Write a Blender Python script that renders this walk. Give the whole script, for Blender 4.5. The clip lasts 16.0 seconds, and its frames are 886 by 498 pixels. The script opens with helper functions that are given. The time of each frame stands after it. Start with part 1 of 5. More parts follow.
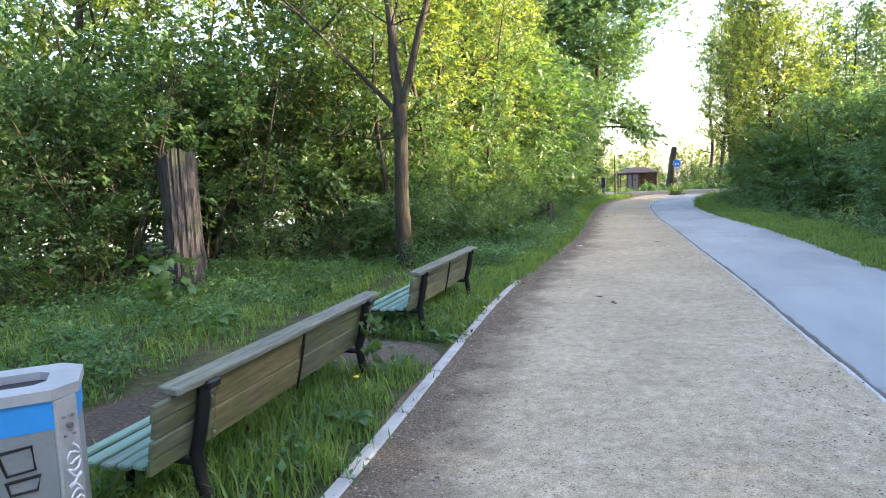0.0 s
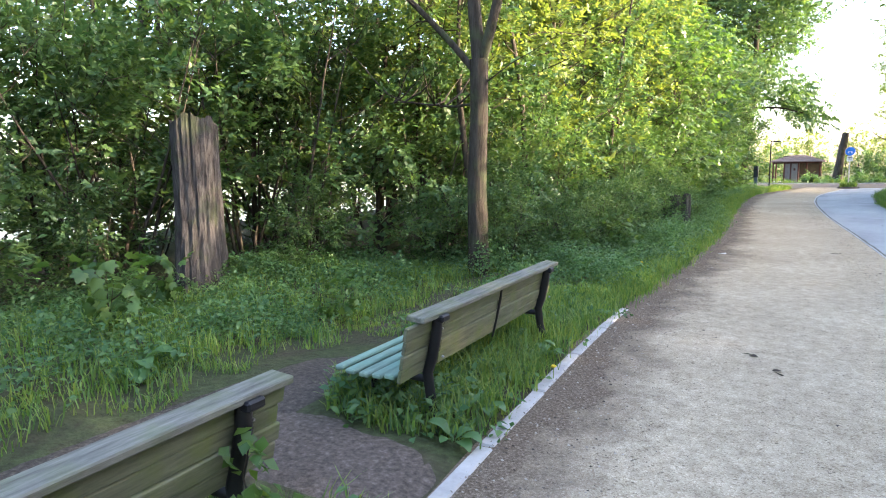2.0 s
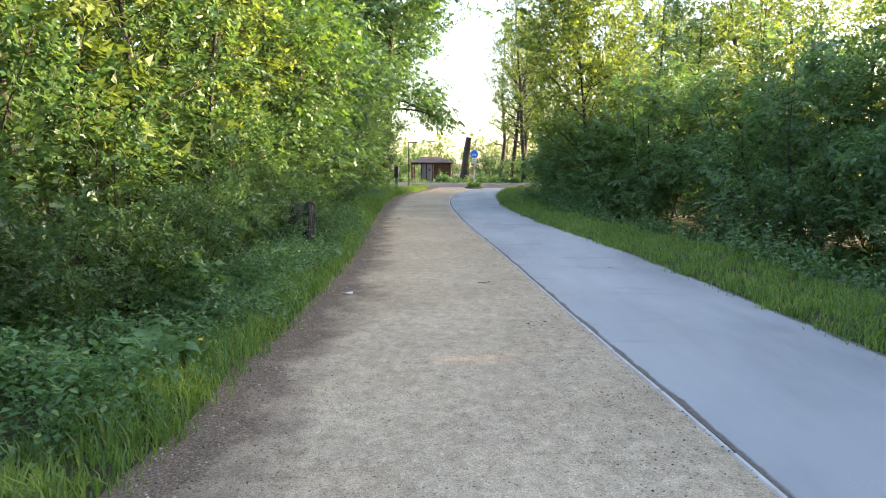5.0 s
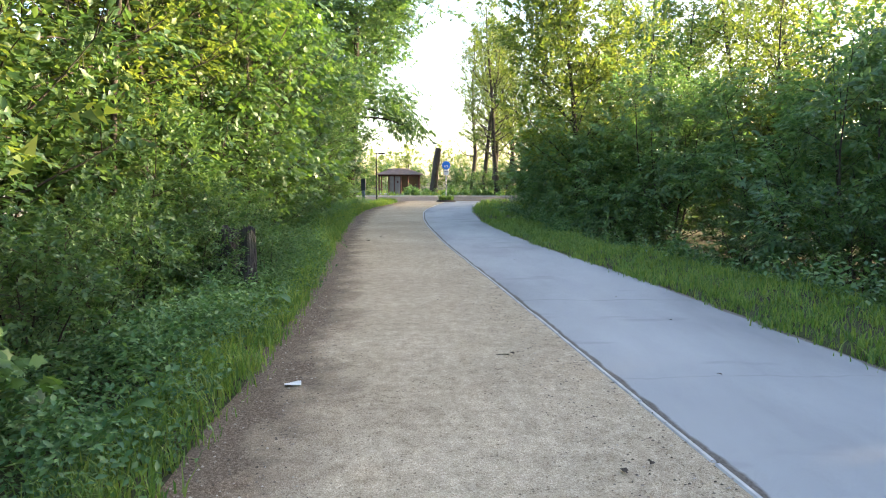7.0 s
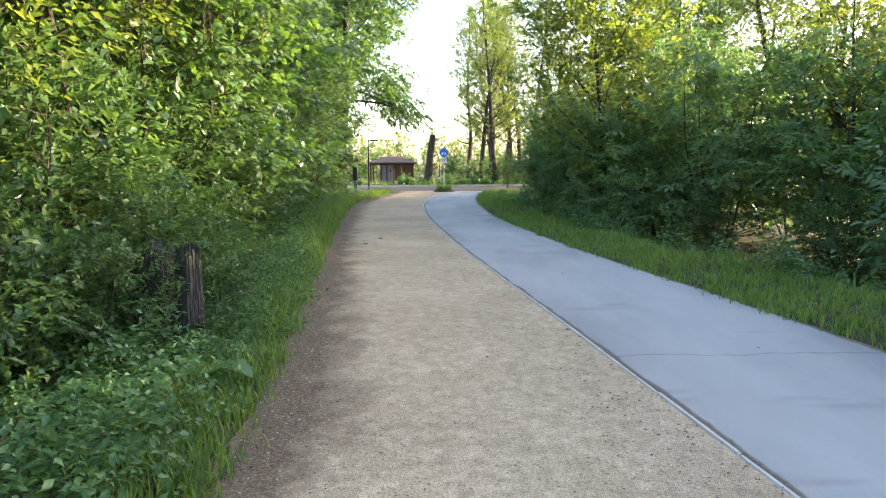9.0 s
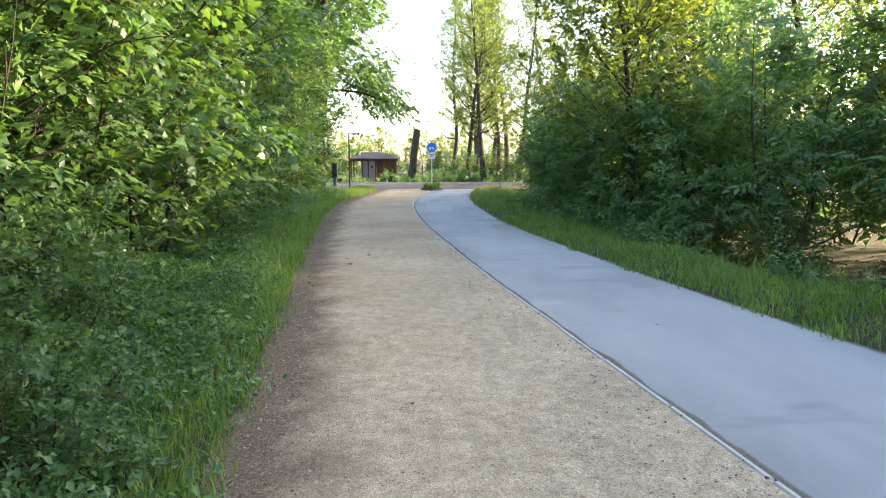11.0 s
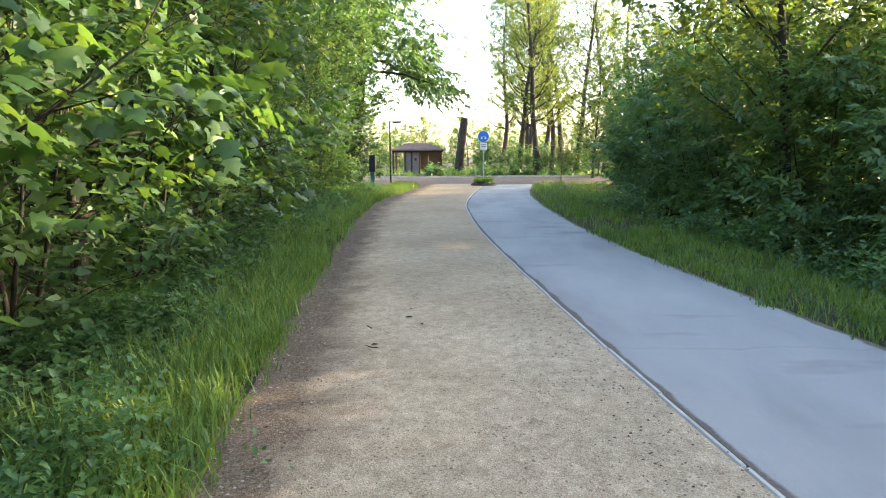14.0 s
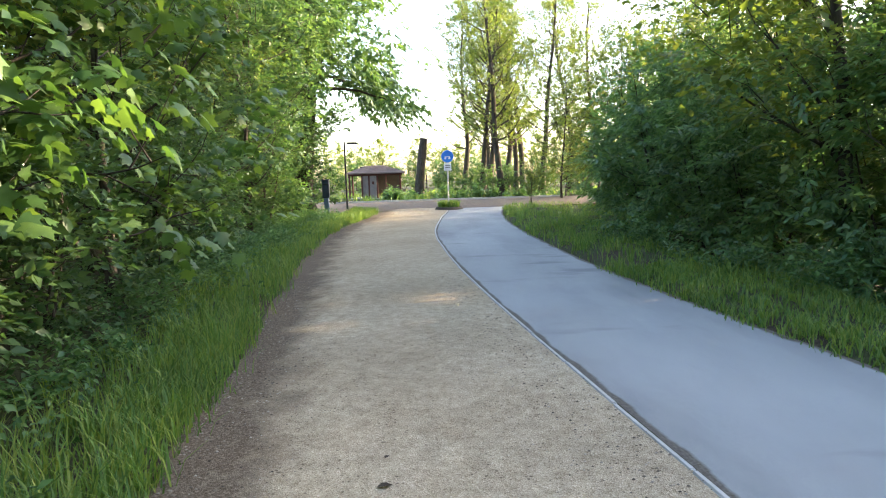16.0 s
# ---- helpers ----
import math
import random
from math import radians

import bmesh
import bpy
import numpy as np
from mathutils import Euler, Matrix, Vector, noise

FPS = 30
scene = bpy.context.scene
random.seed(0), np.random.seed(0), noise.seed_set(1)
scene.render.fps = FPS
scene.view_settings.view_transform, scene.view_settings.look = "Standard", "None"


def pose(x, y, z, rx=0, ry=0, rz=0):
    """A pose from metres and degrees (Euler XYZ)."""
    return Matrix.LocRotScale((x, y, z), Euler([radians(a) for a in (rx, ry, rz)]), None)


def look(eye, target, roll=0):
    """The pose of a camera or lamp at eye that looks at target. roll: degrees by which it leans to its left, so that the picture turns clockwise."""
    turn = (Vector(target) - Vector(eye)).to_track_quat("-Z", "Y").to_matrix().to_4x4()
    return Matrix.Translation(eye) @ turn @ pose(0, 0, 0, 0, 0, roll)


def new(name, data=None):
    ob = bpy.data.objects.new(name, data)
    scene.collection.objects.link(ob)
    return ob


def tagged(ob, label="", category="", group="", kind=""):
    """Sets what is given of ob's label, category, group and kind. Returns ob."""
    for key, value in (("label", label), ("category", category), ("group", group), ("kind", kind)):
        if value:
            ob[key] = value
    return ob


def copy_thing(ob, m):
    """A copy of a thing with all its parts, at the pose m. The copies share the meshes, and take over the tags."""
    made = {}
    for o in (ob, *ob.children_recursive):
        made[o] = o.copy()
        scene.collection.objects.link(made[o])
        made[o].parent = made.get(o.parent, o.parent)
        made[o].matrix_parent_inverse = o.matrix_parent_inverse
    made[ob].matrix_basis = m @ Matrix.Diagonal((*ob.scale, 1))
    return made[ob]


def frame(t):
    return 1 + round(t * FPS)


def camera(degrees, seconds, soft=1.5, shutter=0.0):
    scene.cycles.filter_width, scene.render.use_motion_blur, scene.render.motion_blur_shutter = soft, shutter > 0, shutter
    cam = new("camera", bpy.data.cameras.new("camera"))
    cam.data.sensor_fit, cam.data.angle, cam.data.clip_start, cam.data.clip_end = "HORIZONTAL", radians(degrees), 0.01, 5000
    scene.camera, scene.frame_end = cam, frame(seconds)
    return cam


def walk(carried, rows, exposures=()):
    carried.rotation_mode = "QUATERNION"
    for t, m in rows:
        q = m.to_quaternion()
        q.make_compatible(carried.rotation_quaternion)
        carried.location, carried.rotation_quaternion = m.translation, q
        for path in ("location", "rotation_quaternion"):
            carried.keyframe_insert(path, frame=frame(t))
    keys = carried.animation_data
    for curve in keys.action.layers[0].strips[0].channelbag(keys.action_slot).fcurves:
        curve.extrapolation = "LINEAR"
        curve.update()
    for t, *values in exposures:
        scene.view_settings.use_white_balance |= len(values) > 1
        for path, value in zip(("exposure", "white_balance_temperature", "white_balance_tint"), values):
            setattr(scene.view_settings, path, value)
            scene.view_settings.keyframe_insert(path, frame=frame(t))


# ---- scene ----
cam = camera(70.0, 16.0, soft=1.05)
PATH = [
    (0, (1.538, -0.957, 1.607), (0.829, 0.902, 1.406), -2.4),
    (0.5, (1.364, -0.21, 1.592), (0.639, 1.645, 1.407), 0.3),
    (1, (1.249, 0.502, 1.575), (0.283, 2.244, 1.399), 1.0),
    (1.5, (1.168, 1.209, 1.593), (0.095, 2.883, 1.372), -0.0),
    (2, (1.084, 1.946, 1.581), (0.015, 3.619, 1.338), -0.8),
    (2.5, (1.031, 2.725, 1.563), (0.043, 4.443, 1.291), -1.8),
    (3, (1.0, 3.5, 1.57), (0.288, 5.347, 1.283), -0.3),
    (3.5, (0.97, 4.273, 1.611), (0.397, 6.173, 1.36), -0.1),
    (4, (0.897, 5.026, 1.628), (0.522, 6.977, 1.403), 1.0),
    (4.5, (0.851, 5.79, 1.602), (0.558, 7.755, 1.37), 0.2),
    (5, (0.753, 6.502, 1.617), (0.671, 8.483, 1.36), 0.1),
    (5.2, (0.715, 6.781, 1.601), (0.659, 8.761, 1.324), -0.1),
    (7.3, (0.268, 10.032, 1.612), (0.294, 12.02, 1.396), 0.1),
    (7.5, (0.231, 10.342, 1.591), (0.24, 12.33, 1.37), 0.2),
    (8, (0.106, 11.145, 1.574), (0.19, 13.125, 1.305), 1.6),
    (8.5, (-0.036, 11.883, 1.588), (-0.036, 13.866, 1.328), 0.4),
    (9, (-0.153, 12.651, 1.621), (-0.099, 14.634, 1.365), -0.3),
    (9.5, (-0.268, 13.438, 1.633), (-0.134, 15.418, 1.386), -0.5),
    (9.7, (-0.299, 13.743, 1.639), (-0.194, 15.726, 1.399), -0.3),
    (11.8, (-0.64, 17.592, 1.544), (-0.517, 19.568, 1.264), -0.0),
    (12, (-0.656, 17.92, 1.555), (-0.546, 19.897, 1.275), 0.5),
    (12.5, (-0.721, 18.701, 1.558), (-0.587, 20.682, 1.316), 1.3),
    (13, (-0.724, 19.402, 1.573), (-0.747, 21.384, 1.312), -0.4),
    (13.5, (-0.763, 20.121, 1.606), (-0.8, 22.1, 1.315), -0.6),
    (14, (-0.786, 20.957, 1.583), (-0.805, 22.935, 1.292), -0.4),
    (14.5, (-0.851, 21.767, 1.564), (-0.856, 23.752, 1.314), 1.4),
    (15, (-0.902, 22.549, 1.529), (-0.991, 24.535, 1.307), 0.9),
    (15.5, (-0.99, 23.27, 1.563), (-0.893, 25.254, 1.324), 0.7),
    (16, (-1.021, 23.928, 1.563), (-0.91, 25.912, 1.339), -1.8),
]
walk(cam, [(t, look(eye, target, roll)) for t, eye, target, roll in PATH], exposures=[(0.0, 3.15, 6500, 20), (1.6, 3.32, 6500, 20), (3.0, 3.24, 6550, 20), (5.0, 2.88, 6700, 18), (8.5, 2.9, 6700, 17), (12.5, 3.05, 6650, 17), (16.0, 3.0, 6650, 17)])

# ---- world and sun ----
SUN_FROM = Vector((0.95, 0.28, 0.0)).normalized()      # the low sun stands across the ditch, a little ahead
SUN_ELEV = radians(16)
world = bpy.data.worlds.new("world")
scene.world = world
world.use_nodes = True
wn = world.node_tree
sky = wn.nodes.new("ShaderNodeTexSky")
sky.sky_type, sky.sun_disc = "NISHITA", False
sky.sun_elevation = SUN_ELEV
sky.sun_rotation = math.atan2(SUN_FROM.x, SUN_FROM.y)
sky.dust_density = 2.0
wn.links.new(sky.outputs["Color"], wn.nodes["Background"].inputs["Color"])
wn.nodes["Background"].inputs["Strength"].default_value = 0.15
sun_data = bpy.data.lights.new("sun", "SUN")
sun_data.energy, sun_data.angle, sun_data.color = 4.1, radians(0.8), (1.0, 0.83, 0.56)
sun = new("sun", sun_data)
way_down = -(SUN_FROM * math.cos(SUN_ELEV) + Vector((0, 0, math.sin(SUN_ELEV))))
sun.matrix_world = Matrix.Translation((0, 0, 40)) @ way_down.to_track_quat("-Z", "Y").to_matrix().to_4x4()


# ---- materials ----
class Nodes:
    """A node material with short ways to add noise, ramps, mixes and bump."""

    def __init__(self, name, rough=0.8, spec=0.3, metal=0.0):
        self.mat = bpy.data.materials.new(name)
        self.mat.use_nodes = True
        self.t = self.mat.node_tree
        self.bsdf = self.t.nodes["Principled BSDF"]
        self.bsdf.inputs["Roughness"].default_value = rough
        self.bsdf.inputs["Specular IOR Level"].default_value = spec
        self.bsdf.inputs["Metallic"].default_value = metal
        self.pos = None

    def add(self, kind, **settings):
        n = self.t.nodes.new(kind)
        for k, v in settings.items():
            n.inputs[k].default_value = v
        return n

    def link(self, a, b):
        self.t.links.new(a, b)

    def place(self, stretch=(1, 1, 1), local=False):
        if local:
            c = self.add("ShaderNodeTexCoord").outputs["Object"]
        else:
            c = self.add("ShaderNodeNewGeometry").outputs["Position"]
        m = self.add("ShaderNodeMapping", Scale=stretch)
        self.link(c, m.inputs["Vector"])
        return m.outputs["Vector"]

    def noise(self, scale, detail=4.0, stretch=(1, 1, 1), local=False, rough=0.6):
        n = self.add("ShaderNodeTexNoise", Scale=scale, Detail=detail, Roughness=rough)
        self.link(self.place(stretch, local), n.inputs["Vector"])
        return n.outputs["Fac"]

    def cells(self, scale, stretch=(1, 1, 1), local=False):
        n = self.add("ShaderNodeTexVoronoi", Scale=scale)
        self.link(self.place(stretch, local), n.inputs["Vector"])
        return n

    def ramp(self, fac, stops):
        r = self.add("ShaderNodeValToRGB")
        e = r.color_ramp.elements
        while len(e) < len(stops):
            e.new(0.5)
        for el, (p, c) in zip(e, stops):
            el.position, el.color = p, (*c, 1)
        self.link(fac, r.inputs["Fac"])
        return r.outputs["Color"]

    def mix(self, fac, a, b, mode="MIX"):
        m = self.t.nodes.new("ShaderNodeMix")
        m.data_type, m.blend_type = "RGBA", mode
        for sock, v in ((m.inputs[0], fac), (m.inputs[6], a), (m.inputs[7], b)):
            if hasattr(v, "is_linked"):
                self.link(v, sock)
            elif isinstance(v, (int, float)):
                sock.default_value = v
            else:
                sock.default_value = (*v, 1)
        return m.outputs[2]

    def math(self, op, a, b=0.0):
        m = self.t.nodes.new("ShaderNodeMath")
        m.operation = op
        for sock, v in ((m.inputs[0], a), (m.inputs[1], b)):
            if hasattr(v, "is_linked"):
                self.link(v, sock)
            else:
                sock.default_value = v
        return m.outputs[0]

    def color(self, c):
        self.link(c, self.bsdf.inputs["Base Color"])
        return self

    def bump(self, height, strength=0.4, distance=0.01):
        b = self.add("ShaderNodeBump", Strength=strength, Distance=distance)
        self.link(height, b.inputs["Height"])
        self.link(b.outputs["Normal"], self.bsdf.inputs["Normal"])
        return self

    def island(self):
        return self.add("ShaderNodeNewGeometry").outputs["Random Per Island"]

    def each(self):
        return self.add("ShaderNodeObjectInfo").outputs["Random"]


def gravel_material():
    n = Nodes("gravel", 0.97, 0.06)
    grit, chips = n.cells(130), n.cells(38)
    sep = n.add("ShaderNodeSeparateColor")
    n.link(grit.outputs["Color"], sep.inputs[0])
    sep2 = n.add("ShaderNodeSeparateColor")
    n.link(chips.outputs["Color"], sep2.inputs[0])
    c = n.ramp(sep.outputs[0], [(0.0, (0.33, 0.265, 0.19)), (0.3, (0.455, 0.378, 0.28)), (0.8, (0.525, 0.446, 0.335)), (1.0, (0.64, 0.556, 0.435))])
    dark = n.ramp(n.math("MULTIPLY", sep2.outputs[1], n.noise(3.0, 4)), [(0.42, (0, 0, 0)), (0.5, (1, 1, 1))])
    core = n.ramp(chips.outputs["Distance"], [(0.25, (1, 1, 1)), (0.4, (0, 0, 0))])
    c = n.mix(n.math("MULTIPLY", n.math("MULTIPLY", dark, core), 0.7), c, (0.11, 0.085, 0.062))
    c = n.mix(0.8, c, n.ramp(n.noise(0.6, 5), [(0.3, (0.74, 0.70, 0.64)), (0.7, (1.05, 1.03, 0.98))]), "MULTIPLY")
    c = n.mix(0.85, c, n.ramp(n.noise(8, 6, rough=0.8), [(0.3, (0.58, 0.56, 0.53)), (0.65, (1.12, 1.12, 1.12))]), "MULTIPLY")
    # trodden dirt and leaf litter towards the grass, fading in
    at = n.add("ShaderNodeAttribute")
    at.attribute_name = "edge"
    e = n.math("ADD", at.outputs["Fac"], n.math("MULTIPLY", n.math("SUBTRACT", n.noise(2.2, 5), 0.5), 0.9))
    fac = n.ramp(e, [(0.30, (0, 0, 0)), (0.72, (0.92, 0.92, 0.92))])
    litter = n.ramp(n.noise(55, 4, rough=0.8), [(0.35, (0.05, 0.034, 0.022)), (0.55, (0.155, 0.117, 0.085)), (0.72, (0.36, 0.295, 0.225))])
    c = n.mix(fac, c, litter)
    n.color(c)
    return n.bump(n.math("ADD", grit.outputs["Distance"], n.math("MULTIPLY", n.noise(11, 5), 1.6)), 0.45, 0.014).mat


def asphalt_material():
    n = Nodes("asphalt", 0.85, 0.16)
    c = n.ramp(n.noise(220, 2, rough=0.8), [(0.3, (0.24, 0.25, 0.258)), (0.7, (0.375, 0.388, 0.39))])
    c = n.mix(0.8, c, n.ramp(n.noise(0.5, 5, (1.2, 0.4, 1)), [(0.32, (0.60, 0.60, 0.62)), (0.5, (0.9, 0.9, 0.9)), (0.68, (1.08, 1.08, 1.06))]), "MULTIPLY")
    stain = n.ramp(n.noise(0.8, 3, (0.5, 1.6, 1)), [(0.60, (0, 0, 0)), (0.70, (1, 1, 1))])
    c = n.mix(n.math("MULTIPLY", stain, 0.5), c, (0.13, 0.13, 0.14))
    at = n.add("ShaderNodeAttribute")
    at.attribute_name = "edge"
    e = n.math("ADD", at.outputs["Fac"], n.math("MULTIPLY", n.math("SUBTRACT", n.noise(1.6, 5), 0.5), 1.0))
    c = n.mix(n.ramp(e, [(0.62, (0, 0, 0)), (0.8, (1, 1, 1))]), c, n.ramp(n.noise(60, 4), [(0.3, (0.07, 0.06, 0.05)), (0.7, (0.17, 0.15, 0.125))]))
    # seams and a long crack across the surface
    xyz = n.add("ShaderNodeSeparateXYZ")
    n.link(n.place(), xyz.inputs[0])
    wob = n.math("MULTIPLY", n.math("SUBTRACT", n.noise(1.4, 4), 0.5), 0.35)
    for at_y, half, dark_ in ((17.9, 0.016, 0.32), (14.6, 0.010, 0.18), (26.0, 0.012, 0.15)):
        near = n.math("ABSOLUTE", n.math("ADD", n.math("SUBTRACT", xyz.outputs["Y"], at_y), wob))
        c = n.mix(n.math("MULTIPLY", n.math("LESS_THAN", near, half), dark_), c, (0.07, 0.07, 0.075))
    n.color(c)
    return n.bump(n.noise(260, 2), 0.25, 0.004).mat


def soil_material(name="soil", tone=(1, 1, 1)):
    n = Nodes(name, 0.95, 0.15)
    c = n.ramp(n.noise(28, 6, rough=0.7), [(0.3, (0.035, 0.028, 0.022)), (0.55, (0.085, 0.07, 0.058)), (0.75, (0.16, 0.135, 0.11))])
    c = n.mix(0.6, c, n.ramp(n.noise(1.3, 4), [(0.3, (0.6, 0.6, 0.6)), (0.7, (1, 1, 1))]), "MULTIPLY")
    c = n.mix(1.0, c, tone, "MULTIPLY")
    n.color(c)
    return n.bump(n.noise(40, 5), 0.7, 0.02).mat


def turf_material():
    n = Nodes("turf", 0.95, 0.1)
    c = n.ramp(n.noise(12, 6, rough=0.75), [(0.3, (0.03, 0.032, 0.018)), (0.55, (0.06, 0.072, 0.032)), (0.75, (0.095, 0.12, 0.05))])
    c = n.mix(n.ramp(n.noise(0.9, 4), [(0.45, (0, 0, 0)), (0.65, (1, 1, 1))]), c, n.ramp(n.noise(22, 4), [(0.3, (0.03, 0.023, 0.017)), (0.7, (0.09, 0.07, 0.05))]))
    n.color(c)
    return n.bump(n.noise(25, 5), 0.8, 0.03).mat


def leaf_material(name, dark, mid, light, thin=0.45, rough=0.45):
    n = Nodes(name, rough, 0.5)
    r = n.island()
    c = n.ramp(r, [(0.0, dark), (0.5, mid), (1.0, light)])
    c = n.mix(0.5, c, n.ramp(n.noise(0.9, 3), [(0.3, (0.6, 0.68, 0.6)), (0.7, (1.25, 1.2, 1.0))]), "MULTIPLY")
    n.color(c)
    n.bump(n.noise(90, 2, local=True), 0.25, 0.004)
    tr = n.add("ShaderNodeBsdfTranslucent")
    n.link(n.mix(1.0, c, (1.4, 1.3, 0.72), "MULTIPLY"), tr.inputs["Color"])
    m = n.add("ShaderNodeMixShader", Fac=thin)
    n.link(n.bsdf.outputs[0], m.inputs[1])
    n.link(tr.outputs[0], m.inputs[2])
    out = n.t.nodes["Material Output"]
    n.link(m.outputs[0], out.inputs["Surface"])
    return n.mat


def bark_material(name, dark, light, scale=1.0):
    n = Nodes(name, 0.92, 0.15)
    f = n.noise(14 * scale, 6, (1, 1, 0.16), rough=0.7)
    c = n.ramp(f, [(0.32, dark), (0.55, tuple(0.5 * (a + b) for a, b in zip(dark, light))), (0.75, light)])
    c = n.mix(n.ramp(n.noise(2.5, 4), [(0.52, (0, 0, 0)), (0.7, (0.7, 0.7, 0.7))]), c, (0.06, 0.075, 0.035))
    n.color(c)
    return n.bump(f, 0.9, 0.03).mat


def wood_material(name, dark, light, moss=0.0, paint=None):
    n = Nodes(name, 0.8, 0.25)
    f = n.noise(9, 6, (4, 0.35, 4), local=True, rough=0.7)
    c = n.ramp(f, [(0.3, dark), (0.7, light)])
    c = n.mix(0.5, c, n.ramp(n.each(), [(0.0, (0.75, 0.75, 0.75)), (1.0, (1.15, 1.15, 1.15))]), "MULTIPLY")
    if paint:
        c = n.mix(n.ramp(n.noise(7, 6, (1, 0.4, 1), local=True), [(0.42, (1, 1, 1)), (0.56, (0, 0, 0))]), c, n.mix(0.35, paint, c))
    c = n.mix(n.math("MULTIPLY", n.ramp(n.noise(5, 5, local=True), [(0.45, (0, 0, 0)), (0.7, (1, 1, 1))]), moss), c, (0.10, 0.13, 0.04))
    n.color(c)
    return n.bump(f, 0.5, 0.006).mat


def plain_material(name, c, rough=0.5, metal=0.0, wear=0.35, scale=6.0, spec=0.4):
    n = Nodes(name, rough, spec, metal)
    k = n.ramp(n.noise(scale, 5, local=True), [(0.3, tuple(v * (1 - wear) for v in c)), (0.7, c)])
    k = n.mix(0.3, k, n.ramp(n.noise(scale * 9, 3, local=True), [(0.3, tuple(v * 0.7 for v in c)), (0.7, c)]))
    n.color(k)
    return n.bump(n.noise(scale * 12, 3, local=True), 0.15, 0.003).mat


GRAVEL, ASPHALT, TURF = gravel_material(), asphalt_material(), turf_material()
SOIL = soil_material()
SOIL_PALE = soil_material("trodden_soil", (1.45, 1.42, 1.40))
CONCRETE = plain_material("pale_concrete", (0.47, 0.45, 0.42), 0.9, 0, 0.6, 3.5)
EDGING = plain_material("edging_concrete", (0.54, 0.52, 0.49), 0.9, 0, 0.5, 4)
LEAF = leaf_material("leaf_green", (0.038, 0.096, 0.038), (0.068, 0.142, 0.054), (0.115, 0.195, 0.066), 0.49)
# yellower leaf whose base colour already holds the warm sunlight
LEAF_SUNLIT = leaf_material("leaf_sunlit_yellow", (0.07, 0.12, 0.026), (0.115, 0.175, 0.042), (0.19, 0.24, 0.058), 0.52)
LEAF_DARK = leaf_material("leaf_dark_green", (0.06, 0.145, 0.066), (0.10, 0.205, 0.09), (0.155, 0.26, 0.11), 0.55, 0.38)
LEAF_MAPLE = leaf_material("leaf_maple", (0.045, 0.11, 0.03), (0.072, 0.15, 0.036), (0.115, 0.20, 0.046))
GRASS = leaf_material("grass_blades", (0.07, 0.165, 0.046), (0.14, 0.25, 0.062), (0.24, 0.315, 0.08), 0.52, 0.5)
HERB = leaf_material("herb_leaves", (0.044, 0.125, 0.05), (0.08, 0.18, 0.066), (0.135, 0.235, 0.085), 0.42)
BARK = bark_material("bark_grey_brown", (0.022, 0.018, 0.015), (0.10, 0.083, 0.068))
BARK_DARK = bark_material("bark_dark", (0.018, 0.015, 0.012), (0.09, 0.075, 0.06))
DEADWOOD = bark_material("weathered_dead_wood", (0.018, 0.016, 0.016), (0.115, 0.108, 0.106), 1.6)


# ---- mesh helpers ----
rng = np.random.default_rng(7)


def thing(name, m=None, **tags):
    ob = new(name)
    ob.empty_display_size = 0.2
    if m is not None:
        ob.matrix_basis = m
    return tagged(ob, **tags)


def part(name, bm, material, parent=None, label="", smooth=False):
    me = bpy.data.meshes.new(name)
    bm.to_mesh(me)
    bm.free()
    return part_mesh(name, me, material, parent, label, smooth)


def part_mesh(name, me, material, parent=None, label="", smooth=False):
    me.materials.clear()
    me.materials.append(material)
    if smooth:
        me.shade_smooth()
    ob = new(name, me)
    ob.parent = parent
    return tagged(ob, label)


def mesh_from(name, verts, faces, uniform=0):
    """A mesh from arrays. uniform: corners a face where all faces have as many."""
    verts = np.asarray(verts, dtype=np.float32)
    me = bpy.data.meshes.new(name)
    if uniform:
        faces = np.asarray(faces, dtype=np.int32).reshape(-1, uniform)
        me.vertices.add(len(verts))
        me.vertices.foreach_set("co", verts.ravel())
        me.loops.add(faces.size)
        me.loops.foreach_set("vertex_index", faces.ravel())
        me.polygons.add(len(faces))
        me.polygons.foreach_set("loop_start", np.arange(0, faces.size, uniform, dtype=np.int32))
        me.update(calc_edges=True)
        me.validate()
    else:
        me.from_pydata([tuple(map(float, v)) for v in verts], [], faces)
    return me


def box(sx, sy, sz, at=(0, 0, 0), bevel=0.0, turn=None, bm=None):
    bm = bm or bmesh.new()
    m = Matrix.Translation(at) @ (turn or Matrix()) @ Matrix.Diagonal((sx, sy, sz, 1))
    made = bmesh.ops.create_cube(bm, size=1, matrix=m)
    if bevel:
        es = list({e for v in made["verts"] for e in v.link_edges})
        bmesh.ops.bevel(bm, geom=es, offset=bevel, segments=1, affect="EDGES")
    return bm


def rod(r1, r2, length, at=(0, 0, 0), turn=None, sides=12, bm=None):
    """A tapered rod that stands on at along its own z."""
    bm = bm or bmesh.new()
    m = Matrix.Translation(at) @ (turn or Matrix()) @ Matrix.Translation((0, 0, length / 2))
    bmesh.ops.create_cone(bm, cap_ends=True, segments=sides, radius1=r1, radius2=r2, depth=length, matrix=m)
    return bm


